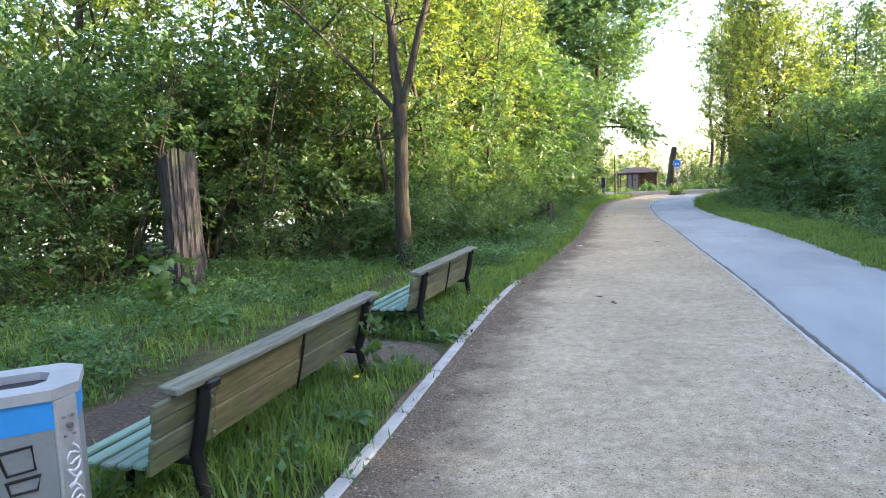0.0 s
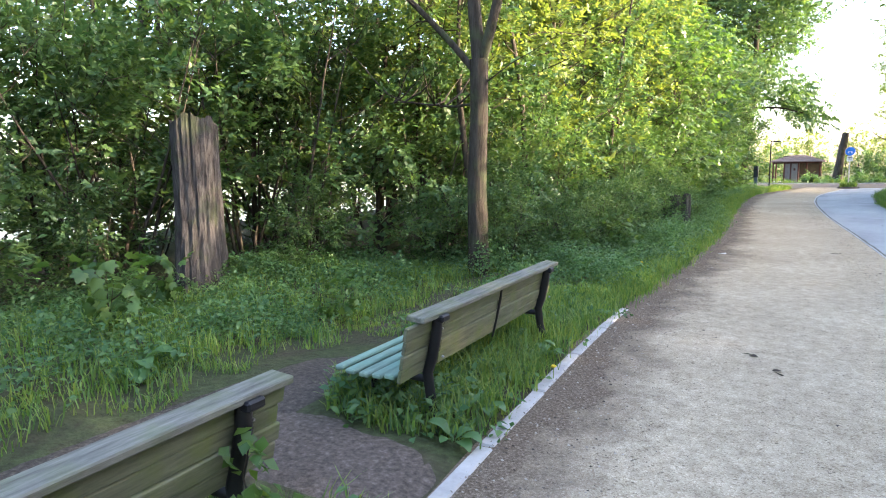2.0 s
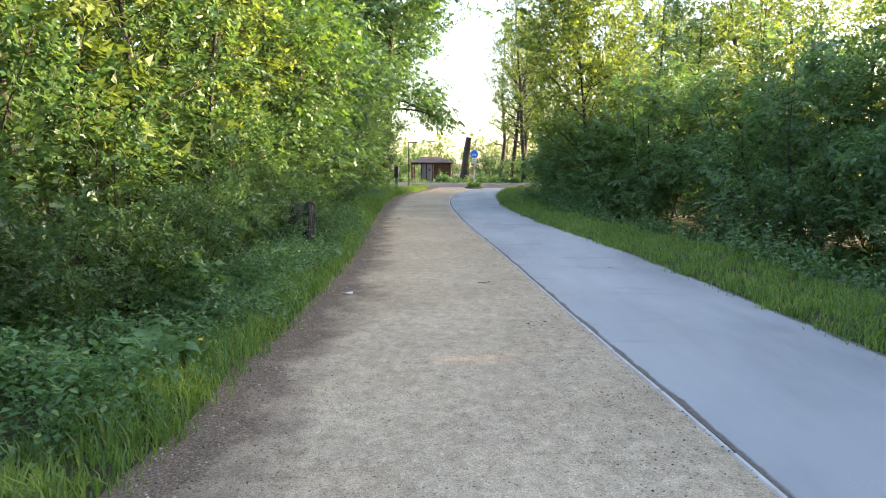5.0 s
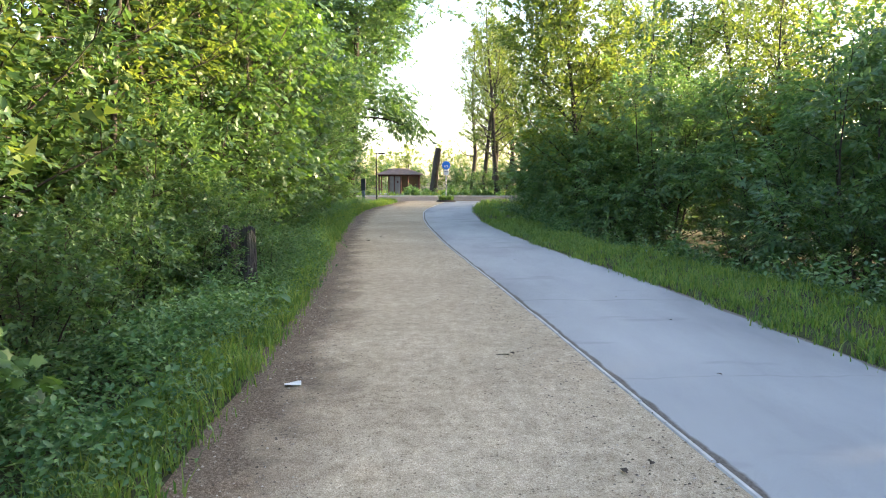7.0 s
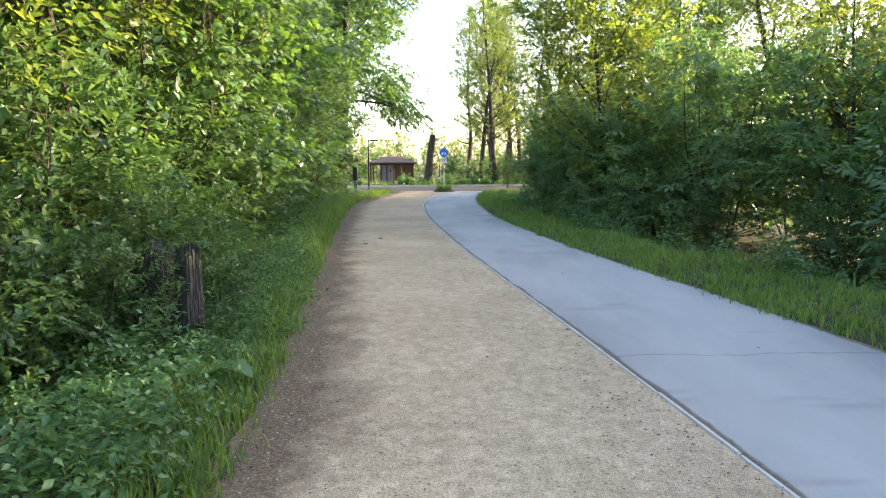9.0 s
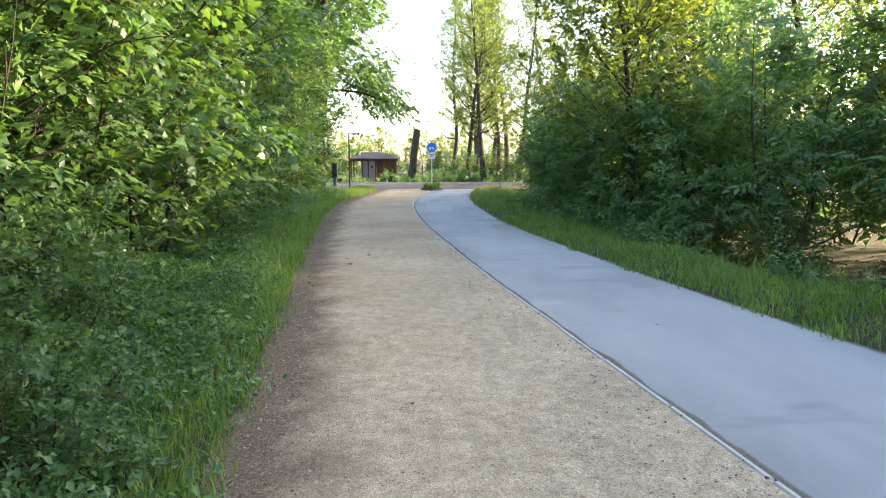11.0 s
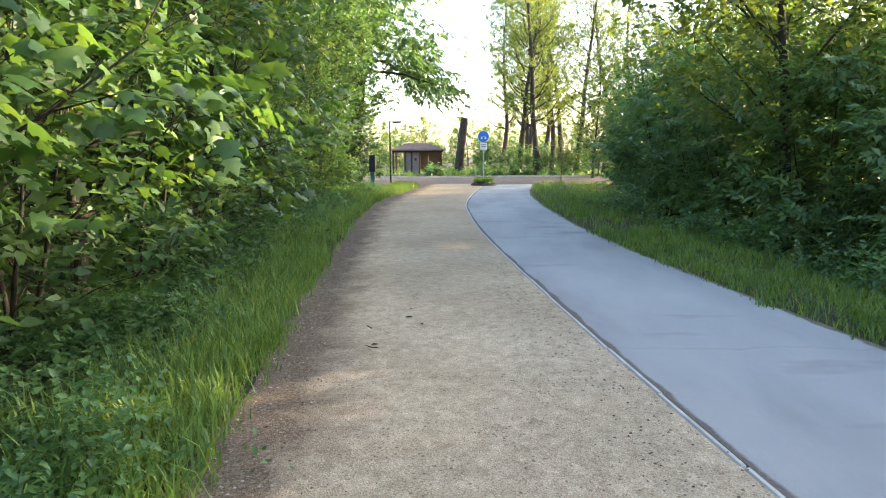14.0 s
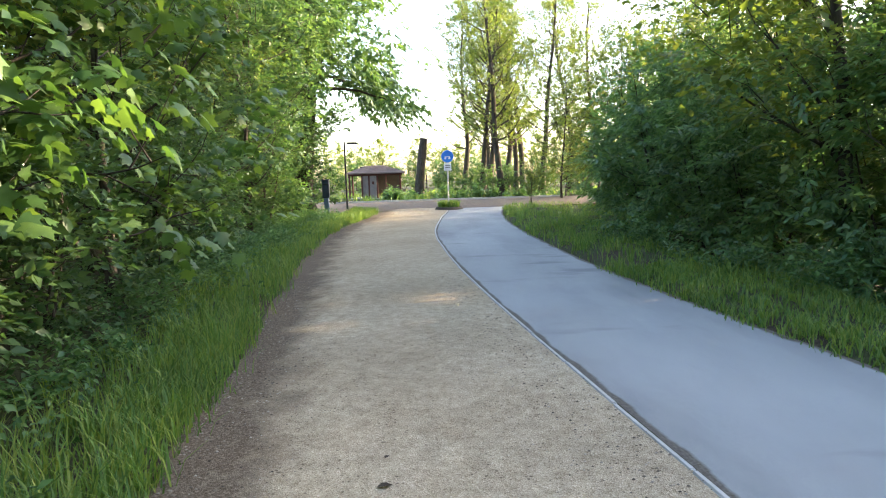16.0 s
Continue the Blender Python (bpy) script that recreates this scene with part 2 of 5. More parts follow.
def tubes(lines, sides=6):
    """Vertices and quads of tapered tubes along polylines: each line is (points, radii)."""
    V, F, base = [], [], 0
    for pts, rad in lines:
        pts = np.asarray(pts, float)
        d = np.gradient(pts, axis=0)
        d /= np.linalg.norm(d, axis=1)[:, None] + 1e-9
        ref = np.array([1.0, 0.13, 0.07]) if abs(d[0][2]) > 0.7 else np.array([0.05, 0.1, 1.0])
        a = np.cross(d, ref)
        a /= np.linalg.norm(a, axis=1)[:, None] + 1e-9
        b = np.cross(d, a)
        th = np.arange(sides) * 2 * np.pi / sides
        ring = pts[:, None] + np.asarray(rad)[:, None, None] * (np.cos(th)[None, :, None] * a[:, None] + np.sin(th)[None, :, None] * b[:, None])
        V.append(ring.reshape(-1, 3))
        k = len(pts)
        i, j = np.meshgrid(np.arange(k - 1), np.arange(sides), indexing="ij")
        j2 = (j + 1) % sides
        F.append(np.stack([base + i * sides + j, base + i * sides + j2, base + (i + 1) * sides + j2, base + (i + 1) * sides + j], -1).reshape(-1, 4))
        base += k * sides
    return np.concatenate(V), np.concatenate(F)


def unit(v):
    return v / (np.linalg.norm(v, axis=-1, keepdims=True) + 1e-9)


MAPLE = np.array([(0, 0), (0.32, -0.02), (0.50, 0.12), (0.36, 0.28), (0.56, 0.60), (0.25, 0.58), (0, 1.0),
                  (-0.25, 0.58), (-0.56, 0.60), (-0.36, 0.28), (-0.50, 0.12), (-0.32, -0.02)])


def leaf_mesh(name, at, away, size, r, width=0.6, droop=0.25, flat=0.7, maple=False, simple=False, normal=None):
    """Leaves at the points, which point along away; each is a folded blade of its own. normal: the upper side, where sprays give it."""
    n = len(at)
    if normal is None:
        d = unit(away + r.normal(0, 0.55, (n, 3)) + np.array([0, 0, -droop]))
        up = unit(np.array([0, 0, 1.0]) * flat + r.normal(0, 0.45, (n, 3)))
    else:
        d = unit(away + r.normal(0, 0.16, (n, 3)) + np.array([0, 0, -droop]))
        up = unit(normal + r.normal(0, 0.22, (n, 3)))
    s = unit(np.cross(d, up))
    nn = np.cross(s, d)
    L = (size * r.uniform(0.65, 1.25, n))[:, None]
    if maple:
        k = len(MAPLE)
        V = at[:, None] + (L[:, None] * (MAPLE[None, :, 0:1] * s[:, None] * 1.05 + MAPLE[None, :, 1:2] * d[:, None]
                           - (np.abs(MAPLE[None, :, 0:1]) * 0.25 + MAPLE[None, :, 1:2] ** 2 * 0.2) * nn[:, None]))
        c = at[:, None] + L[:, None] * (0.33 * d[:, None] - 0.02 * nn[:, None])
        V = np.concatenate([V, c], 1).reshape(-1, 3)
        i = np.arange(k)
        tri = np.stack([i, (i + 1) % k, np.full(k, k)], -1)
        F = (tri[None] + (np.arange(n) * (k + 1))[:, None, None]).reshape(-1, 3)
        return mesh_from(name, V, F, 3)
    w = width * 0.5
    if simple:
        V = np.stack([at - L * 0.5 * w * s, at + L * (0.25 * d + 1.25 * w * s), at + L * (d - 0.06 * nn)], 1).reshape(-1, 3)
        return mesh_from(name, V, np.arange(n * 3), 3)
    V = np.stack([at, at + L * (0.45 * d + w * s + 0.10 * nn), at + L * (d - 0.08 * nn), at + L * (0.45 * d - w * s + 0.10 * nn)], 1).reshape(-1, 3)
    q = np.arange(n)[:, None] * 4
    F = np.concatenate([q + np.array([0, 1, 2]), q + np.array([0, 2, 3])], 1).reshape(-1, 3)
    return mesh_from(name, V, F, 3)


def bough(start, direction, length, r, steps=6, rise=0.25, wobble=0.12):
    pts, p, d = [np.array(start, float)], np.array(start, float), unit(np.array(direction, float))
    for _ in range(steps):
        d = unit(d + r.normal(0, wobble, 3) + np.array([0, 0, rise / steps]))
        p = p + d * length / steps
        pts.append(p)
    return np.array(pts)


def make_tree(name, seed, height, radius, spread, clear, limbs, leaves, size, leafmat, barkmat, label, category="tree",
              stems=1, lean=(0, 0), droop=0.25, width=0.6, shape="oval", rise=0.35, maple=False, twig=0.32, per=7, group="", simple=False, twigs=True, lift=0.15, loose=0.18):
    """A tree or bush at the origin: tapered stems with limbs and side twigs, and a crown of single leaves on the twigs."""
    r = np.random.default_rng(seed)
    lines, thin, anchors, ways = [], [], [], []
    for k in range(stems):
        a0 = 2 * np.pi * (k + r.uniform(0, 0.6)) / stems
        out = 0.0 if stems == 1 else r.uniform(0.2, 0.5)
        h = height * (1 if stems == 1 else r.uniform(0.7, 1.0))
        d0 = (math.cos(a0) * out + lean[0], math.sin(a0) * out + lean[1], 1)
        off = 0.0 if stems == 1 else 0.12
        trunk = bough((math.cos(a0) * off, math.sin(a0) * off, -0.15), d0, h, r, 12, 0.5, 0.05)
        tr = radius * (1 - 0.88 * np.linspace(0, 1, 13) ** 0.85) / (1 if stems == 1 else 1.6)
        if stems == 1:
            tr[0] *= 1.5
        lines.append((trunk, tr))
        nl = max(3, limbs // stems)
        for i in range(nl):
            f = clear + (0.97 - clear) * (i + r.uniform(0, 1)) / nl
            x = f * 12
            j = min(int(x), 11)
            p = trunk[j] + (trunk[j + 1] - trunk[j]) * (x - j)
            g = (f - clear) / (1 - clear)
            prof = {"oval": 0.35 + 0.9 * math.sin(math.pi * min(1, 0.18 + 0.8 * g)), "cone": 1.15 - 0.85 * g, "vase": 0.45 + 0.75 * g, "bush": 1.05 - 0.55 * g}[shape]
            az = i * 2.4 + k * 1.1 + r.uniform(-0.5, 0.5)
            ln = spread * prof * r.uniform(0.65, 1.15)
            el = r.uniform(-0.1, 0.35) + 0.7 * g + lift
            b = bough(p, (math.cos(az), math.sin(az), el), ln, r, 6, rise)
            br = max(0.008, np.interp(f, np.linspace(0, 1, 13), tr) * 0.38) * (1 - 0.85 * np.linspace(0, 1, 7))
            lines.append((b, br))
            for q in range(max(3, int(ln * 2.2))):
                u = r.uniform(0.18, 1.0) * 6
                jj = min(int(u), 5)
                sp = b[jj] + (b[jj + 1] - b[jj]) * (u - jj)
                side = r.uniform(-1.3, 1.3)
                bd = b[jj + 1] - b[jj]
                sd = np.array([bd[0] * math.cos(side) - bd[1] * math.sin(side), bd[0] * math.sin(side) + bd[1] * math.cos(side), bd[2] + r.uniform(-0.15, 0.25)])
                tw = bough(sp, sd, ln * r.uniform(0.22, 0.45), r, 4, 0.1, 0.2)
                if twigs and q % 2 == 0:
                    thin.append((tw[::2], np.array([0.011, 0.007, 0.003])))
                m = 7
                uu = r.uniform(0.2, 1.05, m) * 4
                ji = np.minimum(uu.astype(int), 3)
                anchors.append(tw[ji] + (tw[ji + 1] - tw[ji]) * (uu - ji)[:, None])
                ways.append(np.repeat(unit(sd)[None], m, 0))
    A, W = np.concatenate(anchors), np.concatenate(ways)
    # leaves sit in flat sprays, two ranks along a short twig; some boughs carry more than others
    weight = np.repeat(r.uniform(0.2, 1.0, len(anchors)), 7)
    pick = r.choice(len(A), max(1, leaves // per), p=weight / weight.sum())
    k = len(pick)
    tp, td = A[pick] + r.normal(0, loose, (k, 3)), unit(W[pick] * np.array([1, 1, 0.8]) + r.normal(0, 0.5, (k, 3)) * np.array([1, 1, 0.8]))
    tp[:, 2] = np.maximum(tp[:, 2], 0.12)
    nrm = unit(np.array([0, 0, 1.0]) + 0.65 * td * np.array([1, 1, 0]) + r.normal(0, 0.40, (k, 3)))
    side = unit(np.cross(td, nrm))
    ln = twig * r.uniform(0.7, 1.5, k)
    f = np.linspace(0.08, 1, per)
    pos = tp[:, None] + td[:, None] * (f[None, :, None] * ln[:, None, None])
    pos[:, :, 2] -= (f ** 2)[None] * 0.22 * ln[:, None] * (0.4 + droop)
    pos = pos.reshape(-1, 3) + r.normal(0, 0.012, (k * per, 3))
    turn = np.where(np.arange(per) % 2, 1.0, -1.0) * (0.95 - 0.45 * f)
    turn[-1] = 0.0
    away = (td[:, None] * np.cos(turn)[None, :, None] + side[:, None] * np.sin(turn)[None, :, None]).reshape(-1, 3)
    normal = np.repeat(nrm, per, 0)
    root = thing(name, label=label, category=category, group=group)
    if not twigs or len(lines) > 60:
        lines = lines[:1] + lines[1::3]
    V, F = tubes(lines[:1], 10)
    for some, sides in ((lines[1:], 4 if twigs else 3), (thin, 3)):
        if some:
            V2, F2 = tubes(some, sides)
            F = np.concatenate([F, F2 + len(V)])
            V = np.concatenate([V, V2])
    part_mesh("trunk", mesh_from("trunk", V, F, 4), barkmat, root, smooth=True)
    part_mesh("crown", leaf_mesh("crown", pos, away, size, r, width, droop, 0.8, maple, simple, normal), leafmat, root)
    return root


def plant(proto, x, y, turn, scale=1.0, z=None, tall=1.0):
    m = pose(x, y, ground_z(x, y) if z is None else z, 0, 0, turn) @ Matrix.Diagonal((scale, scale, scale * tall, 1))
    return copy_thing(proto, m)


# ---- plan of the ground ----
def curve_of(*knots):
    ys, xs = [k[0] for k in knots], [k[1] for k in knots]
    fine = np.linspace(ys[0], ys[-1], 240)
    vals = np.interp(fine, ys, xs)
    kern = np.ones(9) / 9
    vals = np.convolve(np.pad(vals, 4, mode="edge"), kern, "valid")
    return lambda y: np.interp(y, fine, vals)


left_edge = curve_of((-30, 3.4), (-2, 0.22), (2, -0.22), (5, -0.60), (8.7, -1.0), (13.4, -1.08), (18, -1.38), (22, -1.80), (27, -2.36), (31, -2.65), (37, -3.12), (42, -3.28), (46, -3.1), (50, -2.6), (54, -2.3), (58, -2.3))
kerb_line = curve_of((-30, 6.6), (-2, 3.35), (4, 2.85), (6.4, 2.6), (9.6, 2.32), (13.5, 1.86), (16, 1.62), (19.6, 1.22), (22, 0.95), (25.3, 0.57), (28, 0.34), (30.7, 0.12), (32.8, -0.03), (36, -0.19), (41, -0.27), (44, -0.12), (47.4, 0.2), (50, 0.45), (53, 0.85), (58, 1.3))
right_edge = curve_of((-30, 8.8), (-2, 5.55), (5, 4.95), (10.6, 4.5), (13.5, 4.3), (18.5, 3.85), (21.4, 3.45), (23.5, 3.08), (26, 2.8), (29, 2.52), (31.5, 2.3), (35, 2.15), (38, 2.18), (42, 2.28), (46, 2.52), (51, 3.1), (56, 3.95), (58, 4.6))
wood_edge = curve_of((-30, -8.8), (2, -7.6), (6, -7.0), (8.5, -6.2), (10.5, -4.9), (12, -3.7), (13.5, -3.2), (18, -3.3), (24, -3.5), (28, -4.0), (36, -4.8), (43, -5.2), (48, -6.0), (58, -6.4))
right_wood = curve_of((-30, 13), (5, 9.8), (15, 8.6), (20, 7.6), (24, 6.8), (29, 5.6), (33, 4.3), (38, 3.9), (45, 5.6), (52, 7.5), (58, 12))


def ground_z(x, y):
    """Height of the ground: level along the way, a ditch on one side and a shore on the other."""
    le, re = left_edge(y), right_edge(y)
    d = np.maximum(le - x, x - re)
    z = -0.03 + 0.045 * np.clip(d / 0.2, 0, 1) + 0.045 * np.clip(d / 1.4, 0, 1)
    right = np.clip((x - re - 1.3) / 1.6, 0, 1)
    z = z - np.where(y < 40, 0.75, 0.2) * right * right * (3 - 2 * right)
    far = np.clip((-x - 15) / 8, 0, 1)
    z = z - 1.3 * far * far * (3 - 2 * far)
    w = np.clip(d / 1.5, 0, 1) * 0.05
    z = z + w * (np.sin(x * 1.7 + y * 0.6) + np.sin(y * 1.3 - x * 0.5))
    return np.where(y > 55, np.minimum(z, -0.03), z)


def strip(name, a, b, y0, y1, z, mat_, edge, cols=14, step=0.25, crown=0.0, ragged=0.0, **tags):
    """A paved strip between two curves of the plan, with an "edge" weight that says how near its border a point lies."""
    ys = np.arange(y0, y1 + step / 2, step)
    us = np.linspace(0, 1, cols)
    V, E = [], []
    for y in ys:
        xa, xb = float(a(y)), float(b(y))
        xa -= ragged * (0.5 + 0.5 * math.sin(y * 2.3) * math.sin(y * 0.7))
        for u in us:
            x = xa + (xb - xa) * u
            V.append((x, y, z + crown * (1 - (2 * u - 1) ** 2)))
            E.append(edge(u, x - xa, xb - x))
    k = cols
    F = [(i * k + j, i * k + j + 1, (i + 1) * k + j + 1, (i + 1) * k + j) for i in range(len(ys) - 1) for j in range(k - 1)]
    me = mesh_from(name, V, np.array(F), 4)
    at = me.attributes.new("edge", "FLOAT", "POINT")
    at.data.foreach_set("value", np.array(E, dtype=np.float32))
    ob = part_mesh(name, me, mat_, smooth=True)
    return tagged(ob, kind="structure", **tags)


# ---- structure: ground, paths, water ----
out = np.array([0, 0.08, 0.2, 0.4, 0.7, 1.1, 1.5, 1.9, 2.3, 2.7, 3.1, 3.6, 4.2, 5, 6, 7, 8, 9, 10, 11, 12, 13, 14, 15, 16, 18, 20, 22, 25, 30, 40, 60, 90, 150, 300, 500.0])
ys = np.concatenate([[-300, -150, -80, -50], np.arange(-30, 90.1, 0.5), [100, 120, 160, 220, 320, 500, 800]])
LE, RE = left_edge(ys)[None, :], right_edge(ys)[None, :]
inner = np.linspace(0, 1, 8)[1:-1, None]
GX = np.concatenate([LE - out[::-1, None], LE + (RE - LE) * inner, RE + out[:, None]], 0)
GY = np.repeat(ys[None], len(GX), 0)
GZ = ground_z(GX, GY)
k = len(ys)
I, J = np.meshgrid(np.arange(len(GX) - 1), np.arange(k - 1), indexing="ij")
GF = np.stack([I * k + J, (I + 1) * k + J, (I + 1) * k + J + 1, I * k + J + 1], -1).reshape(-1, 4)
ground = part_mesh("ground", mesh_from("ground", np.stack([GX, GY, GZ], -1).reshape(-1, 3), GF, 4), TURF, smooth=True)
tagged(ground, "grassy ground with bare soil patches under the trees", "ground", kind="structure")

strip("gravel_path", left_edge, kerb_line, -28, 57, 0.0, GRAVEL, lambda u, da, db: max(0.0, 1 - da / 1.25), 26, crown=0.015, ragged=0.12,
      label="beige compacted gravel footpath with leaf litter along its edge", category="path")
strip("cycle_path", lambda y: kerb_line(y) + 0.03, right_edge, -28, 57, -0.004, ASPHALT, lambda u, da, db: max(0.0, 1 - min(da * 1.5, db) / 0.22), 26, crown=0.01, ragged=0.0,
      label="smooth blue-grey asphalt cycle path with dirty edges", category="path")

CROSS = soil_material("cross_track_gravel", (2.3, 2.2, 2.1))
bm = bmesh.new()
bmesh.ops.create_grid(bm, x_segments=60, y_segments=8, size=1, matrix=Matrix.Translation((4, 62, 0.006)) @ Matrix.Diagonal((45, 6.2, 1, 1)))
for v in bm.verts:
    v.co.y += 0.5 * math.sin(v.co.x * 0.15) - 0.012 * max(0, abs(v.co.x) - 6) ** 1.6
tagged(part("cross_road", bm, CROSS, smooth=True), "grey-beige worn road that crosses the end of the paths", "road", kind="structure")

wn_ = Nodes("lake_water", 0.06, 0.5)
wn_.color(wn_.ramp(wn_.noise(0.2, 3), [(0.3, (0.02, 0.035, 0.03)), (0.7, (0.04, 0.06, 0.05))]))
wn_.bump(wn_.noise(3, 4, (1, 2.5, 1)), 0.2, 0.05)
bm = bmesh.new()
bmesh.ops.create_grid(bm, x_segments=12, y_segments=12, size=1, matrix=Matrix.Translation((-108, 20, -0.75)) @ Matrix.Diagonal((90, 120, 1, 1)))
tagged(part("water", bm, wn_.mat), "calm lake water glimpsed behind the trees", "water", kind="structure")

# ---- trees and bushes ----
shrub_a = make_tree("shrub", 11, 4.2, 0.06, 1.7, 0.10, 34, 4700, 0.137, LEAF, BARK, "dense green shrub at the edge of the wood", "bush", stems=5, shape="bush", rise=0.3)
shrub_b = make_tree("shrub", 12, 3.2, 0.05, 1.5, 0.08, 30, 4500, 0.126, LEAF, BARK, "low dark-green shrub in the undergrowth", "bush", stems=5, shape="bush", rise=0.2)
young_a = make_tree("young_tree", 21, 8.0, 0.09, 2.3, 0.14, 40, 6800, 0.153, LEAF, BARK, "slender young tree with fresh green leaves", "tree", shape="oval")
young_b = make_tree("young_tree", 22, 9.0, 0.10, 2.6, 0.18, 40, 6800, 0.153, LEAF_SUNLIT, BARK, "young tree with leaves coloured a sunlit yellow-green", "tree", shape="oval")
sapling = make_tree("sapling", 24, 9.5, 0.075, 1.7, 0.30, 26, 3600, 0.13, LEAF_SUNLIT, BARK, "thin grey sapling with a bare stem and light leaves", "tree", shape="oval")
thicket = make_tree("shrub", 14, 5.4, 0.06, 1.5, 0.22, 36, 4700, 0.131, LEAF, BARK, "many-stemmed shrub with bare lower stems in the thicket", "bush", stems=5, shape="oval", rise=0.5)
shrub_c = make_tree("shrub", 13, 4.6, 0.06, 1.9, 0.06, 30, 3400, 0.21, LEAF, BARK, "dense shrub deep in the wood or in a row added for shade", "bush", simple=True, twigs=False, stems=5, shape="bush")
young_c = make_tree("young_tree", 23, 9.0, 0.10, 2.6, 0.14, 36, 5000, 0.21, LEAF_SUNLIT, BARK, "young tree with yellow-green leaves inside the wood", "tree", simple=True, twigs=False, shape="oval")
tall_a = make_tree("tall_tree", 31, 15.0, 0.20, 4.2, 0.24, 42, 9500, 0.21, LEAF_SUNLIT, BARK_DARK, "tall tree with a light yellow-green crown", "tree", simple=True, twigs=False, shape="oval", twig=0.4)
tall_b = make_tree("tall_tree", 32, 13.0, 0.17, 3.6, 0.20, 40, 9500, 0.20, LEAF, BARK, "tall broadleaf tree with a green crown", "tree", simple=True, twigs=False, shape="oval", twig=0.4)
bush_dark = make_tree("large_bush", 41, 5.2, 0.08, 2.4, 0.06, 44, 9000, 0.19, LEAF_DARK, BARK_DARK, "large dark-green bush with drooping leafy boughs", "bush", stems=4, shape="bush", droop=0.55, width=0.42, rise=0.05, per=9, twig=0.45)
bush_light = make_tree("large_bush", 42, 5.6, 0.08, 2.3, 0.06, 40, 8600, 0.16, LEAF_DARK, BARK, "large mid-green bush with loose layered boughs", "bush", stems=4, shape="bush", droop=0.4, width=0.5, rise=0.12, per=9, twig=0.42)
# serves the background trees and the unseen trees added as sun blocks
far_or_shade = make_tree("distant_tree", 51, 9.0, 0.16, 3.4, 0.05, 30, 2800, 0.43, LEAF_SUNLIT, BARK, "pale green tree that fills the background or shades from out of view", "tree", simple=True, twigs=False, shape="oval", twig=0.5, per=6)
slim = make_tree("slim_tree", 61, 19.0, 0.30, 3.2, 0.22, 44, 9500, 0.20, LEAF_SUNLIT, BARK, "tall slim tree with sparse sunlit leaves", "tree", simple=True, twigs=True, shape="oval", twig=0.5, rise=0.9)
maple = make_tree("maple_tree", 71, 7.5, 0.085, 2.5, 0.10, 46, 4000, 0.15, LEAF_MAPLE, BARK, "young maple with large lobed leaves beside the path", "tree", shape="oval", maple=True, per=5, twig=0.4, droop=0.5)
PROTOS = [thicket, bush_light, shrub_c, young_c, shrub_a, shrub_b, young_a, young_b, sapling, tall_a, tall_b, bush_dark, far_or_shade, slim, maple]

pr = random.Random(3)


def spin():
    return pr.uniform(0, 360)


# the wood on the bench side: shrubs and young trees in front, tall trees behind
for i, y in enumerate(np.arange(-4, 53, 1.9)):
    w = float(wood_edge(y))
    kind_ = (shrub_b, shrub_a, shrub_b, young_a)[i % 4] if y > 13 else (thicket, thicket, shrub_a)[i % 3]
    small = 0.85 if y < 6 else 1.0
    plant(kind_, w - pr.uniform(0.5, 1.1) - (0.9 if kind_ is young_a else 0), y + pr.uniform(-0.5, 0.5), spin(), pr.uniform(0.75, 1.0) * small)
for i, y in enumerate(np.arange(-3, 54, 2.6)):
    w = float(wood_edge(y))
    plant((shrub_a, young_b, young_a, young_c)[i % 4] if y > 11 else thicket, w - pr.uniform(1.8, 2.6), y + pr.uniform(-0.8, 0.8), spin(), pr.uniform(0.8, 1.05) * (0.75 if y < 7 else 1))
for i, y in enumerate(np.arange(2, 55, 3.4)):
    w = float(wood_edge(y))
    plant(young_c, w - pr.uniform(3.4, 4.6), y + pr.uniform(-0.9, 0.9), spin(), pr.uniform(0.85, 1.1) * (0.62 if y < 7 else 1))
for i, y in enumerate(np.arange(10, 56, 5.5)):
    w = float(wood_edge(y))
    plant(tall_a if i % 2 else tall_b, w - pr.uniform(5.5, 7.5), y + pr.uniform(-1.5, 1.5), spin(), pr.uniform(0.8, 1.0))
for i, y in enumerate(np.arange(9, 50, 3.0)):
    plant(shrub_c, float(wood_edge(y)) - pr.uniform(5, 7), y, spin(), pr.uniform(0.9, 1.1))
for i, y in enumerate(np.arange(-10, 32, 2.6)):
    plant(far_or_shade, -17.5 + pr.uniform(-1.5, 1.5), y, spin(), pr.uniform(0.42, 0.55))
for i, y in enumerate(np.arange(-8, 13, 1.5)):
    plant(shrub_c, float(wood_edge(y)) - pr.uniform(2.8, 4.6), y, spin(), pr.uniform(0.42, 0.55))
for i, y in enumerate(np.arange(6, 13, 3.2)):
    plant(thicket, float(wood_edge(y)) - pr.uniform(1.6, 2.6), y + 0.9, spin(), pr.uniform(0.8, 1.0))
for i, y in enumerate(np.arange(12, 50, 6.0)):
    plant(far_or_shade, float(wood_edge(y)) - pr.uniform(8, 10), y, spin(), pr.uniform(0.6, 0.8))
for x, y, k_ in ((-4.3, 13.3, 0.95), (-5.4, 12.2, 1.0), (-4.9, 15.6, 1.0), (-6.3, 11.4, 0.9), (-4.4, 18.9, 0.9), (-7.9, 9.8, 0.85), (-9.2, 8.0, 0.8), (-5.0, 21.4, 1.0), (-8.8, 5.4, 0.75)):
    plant(sapling, x, y, spin(), k_)
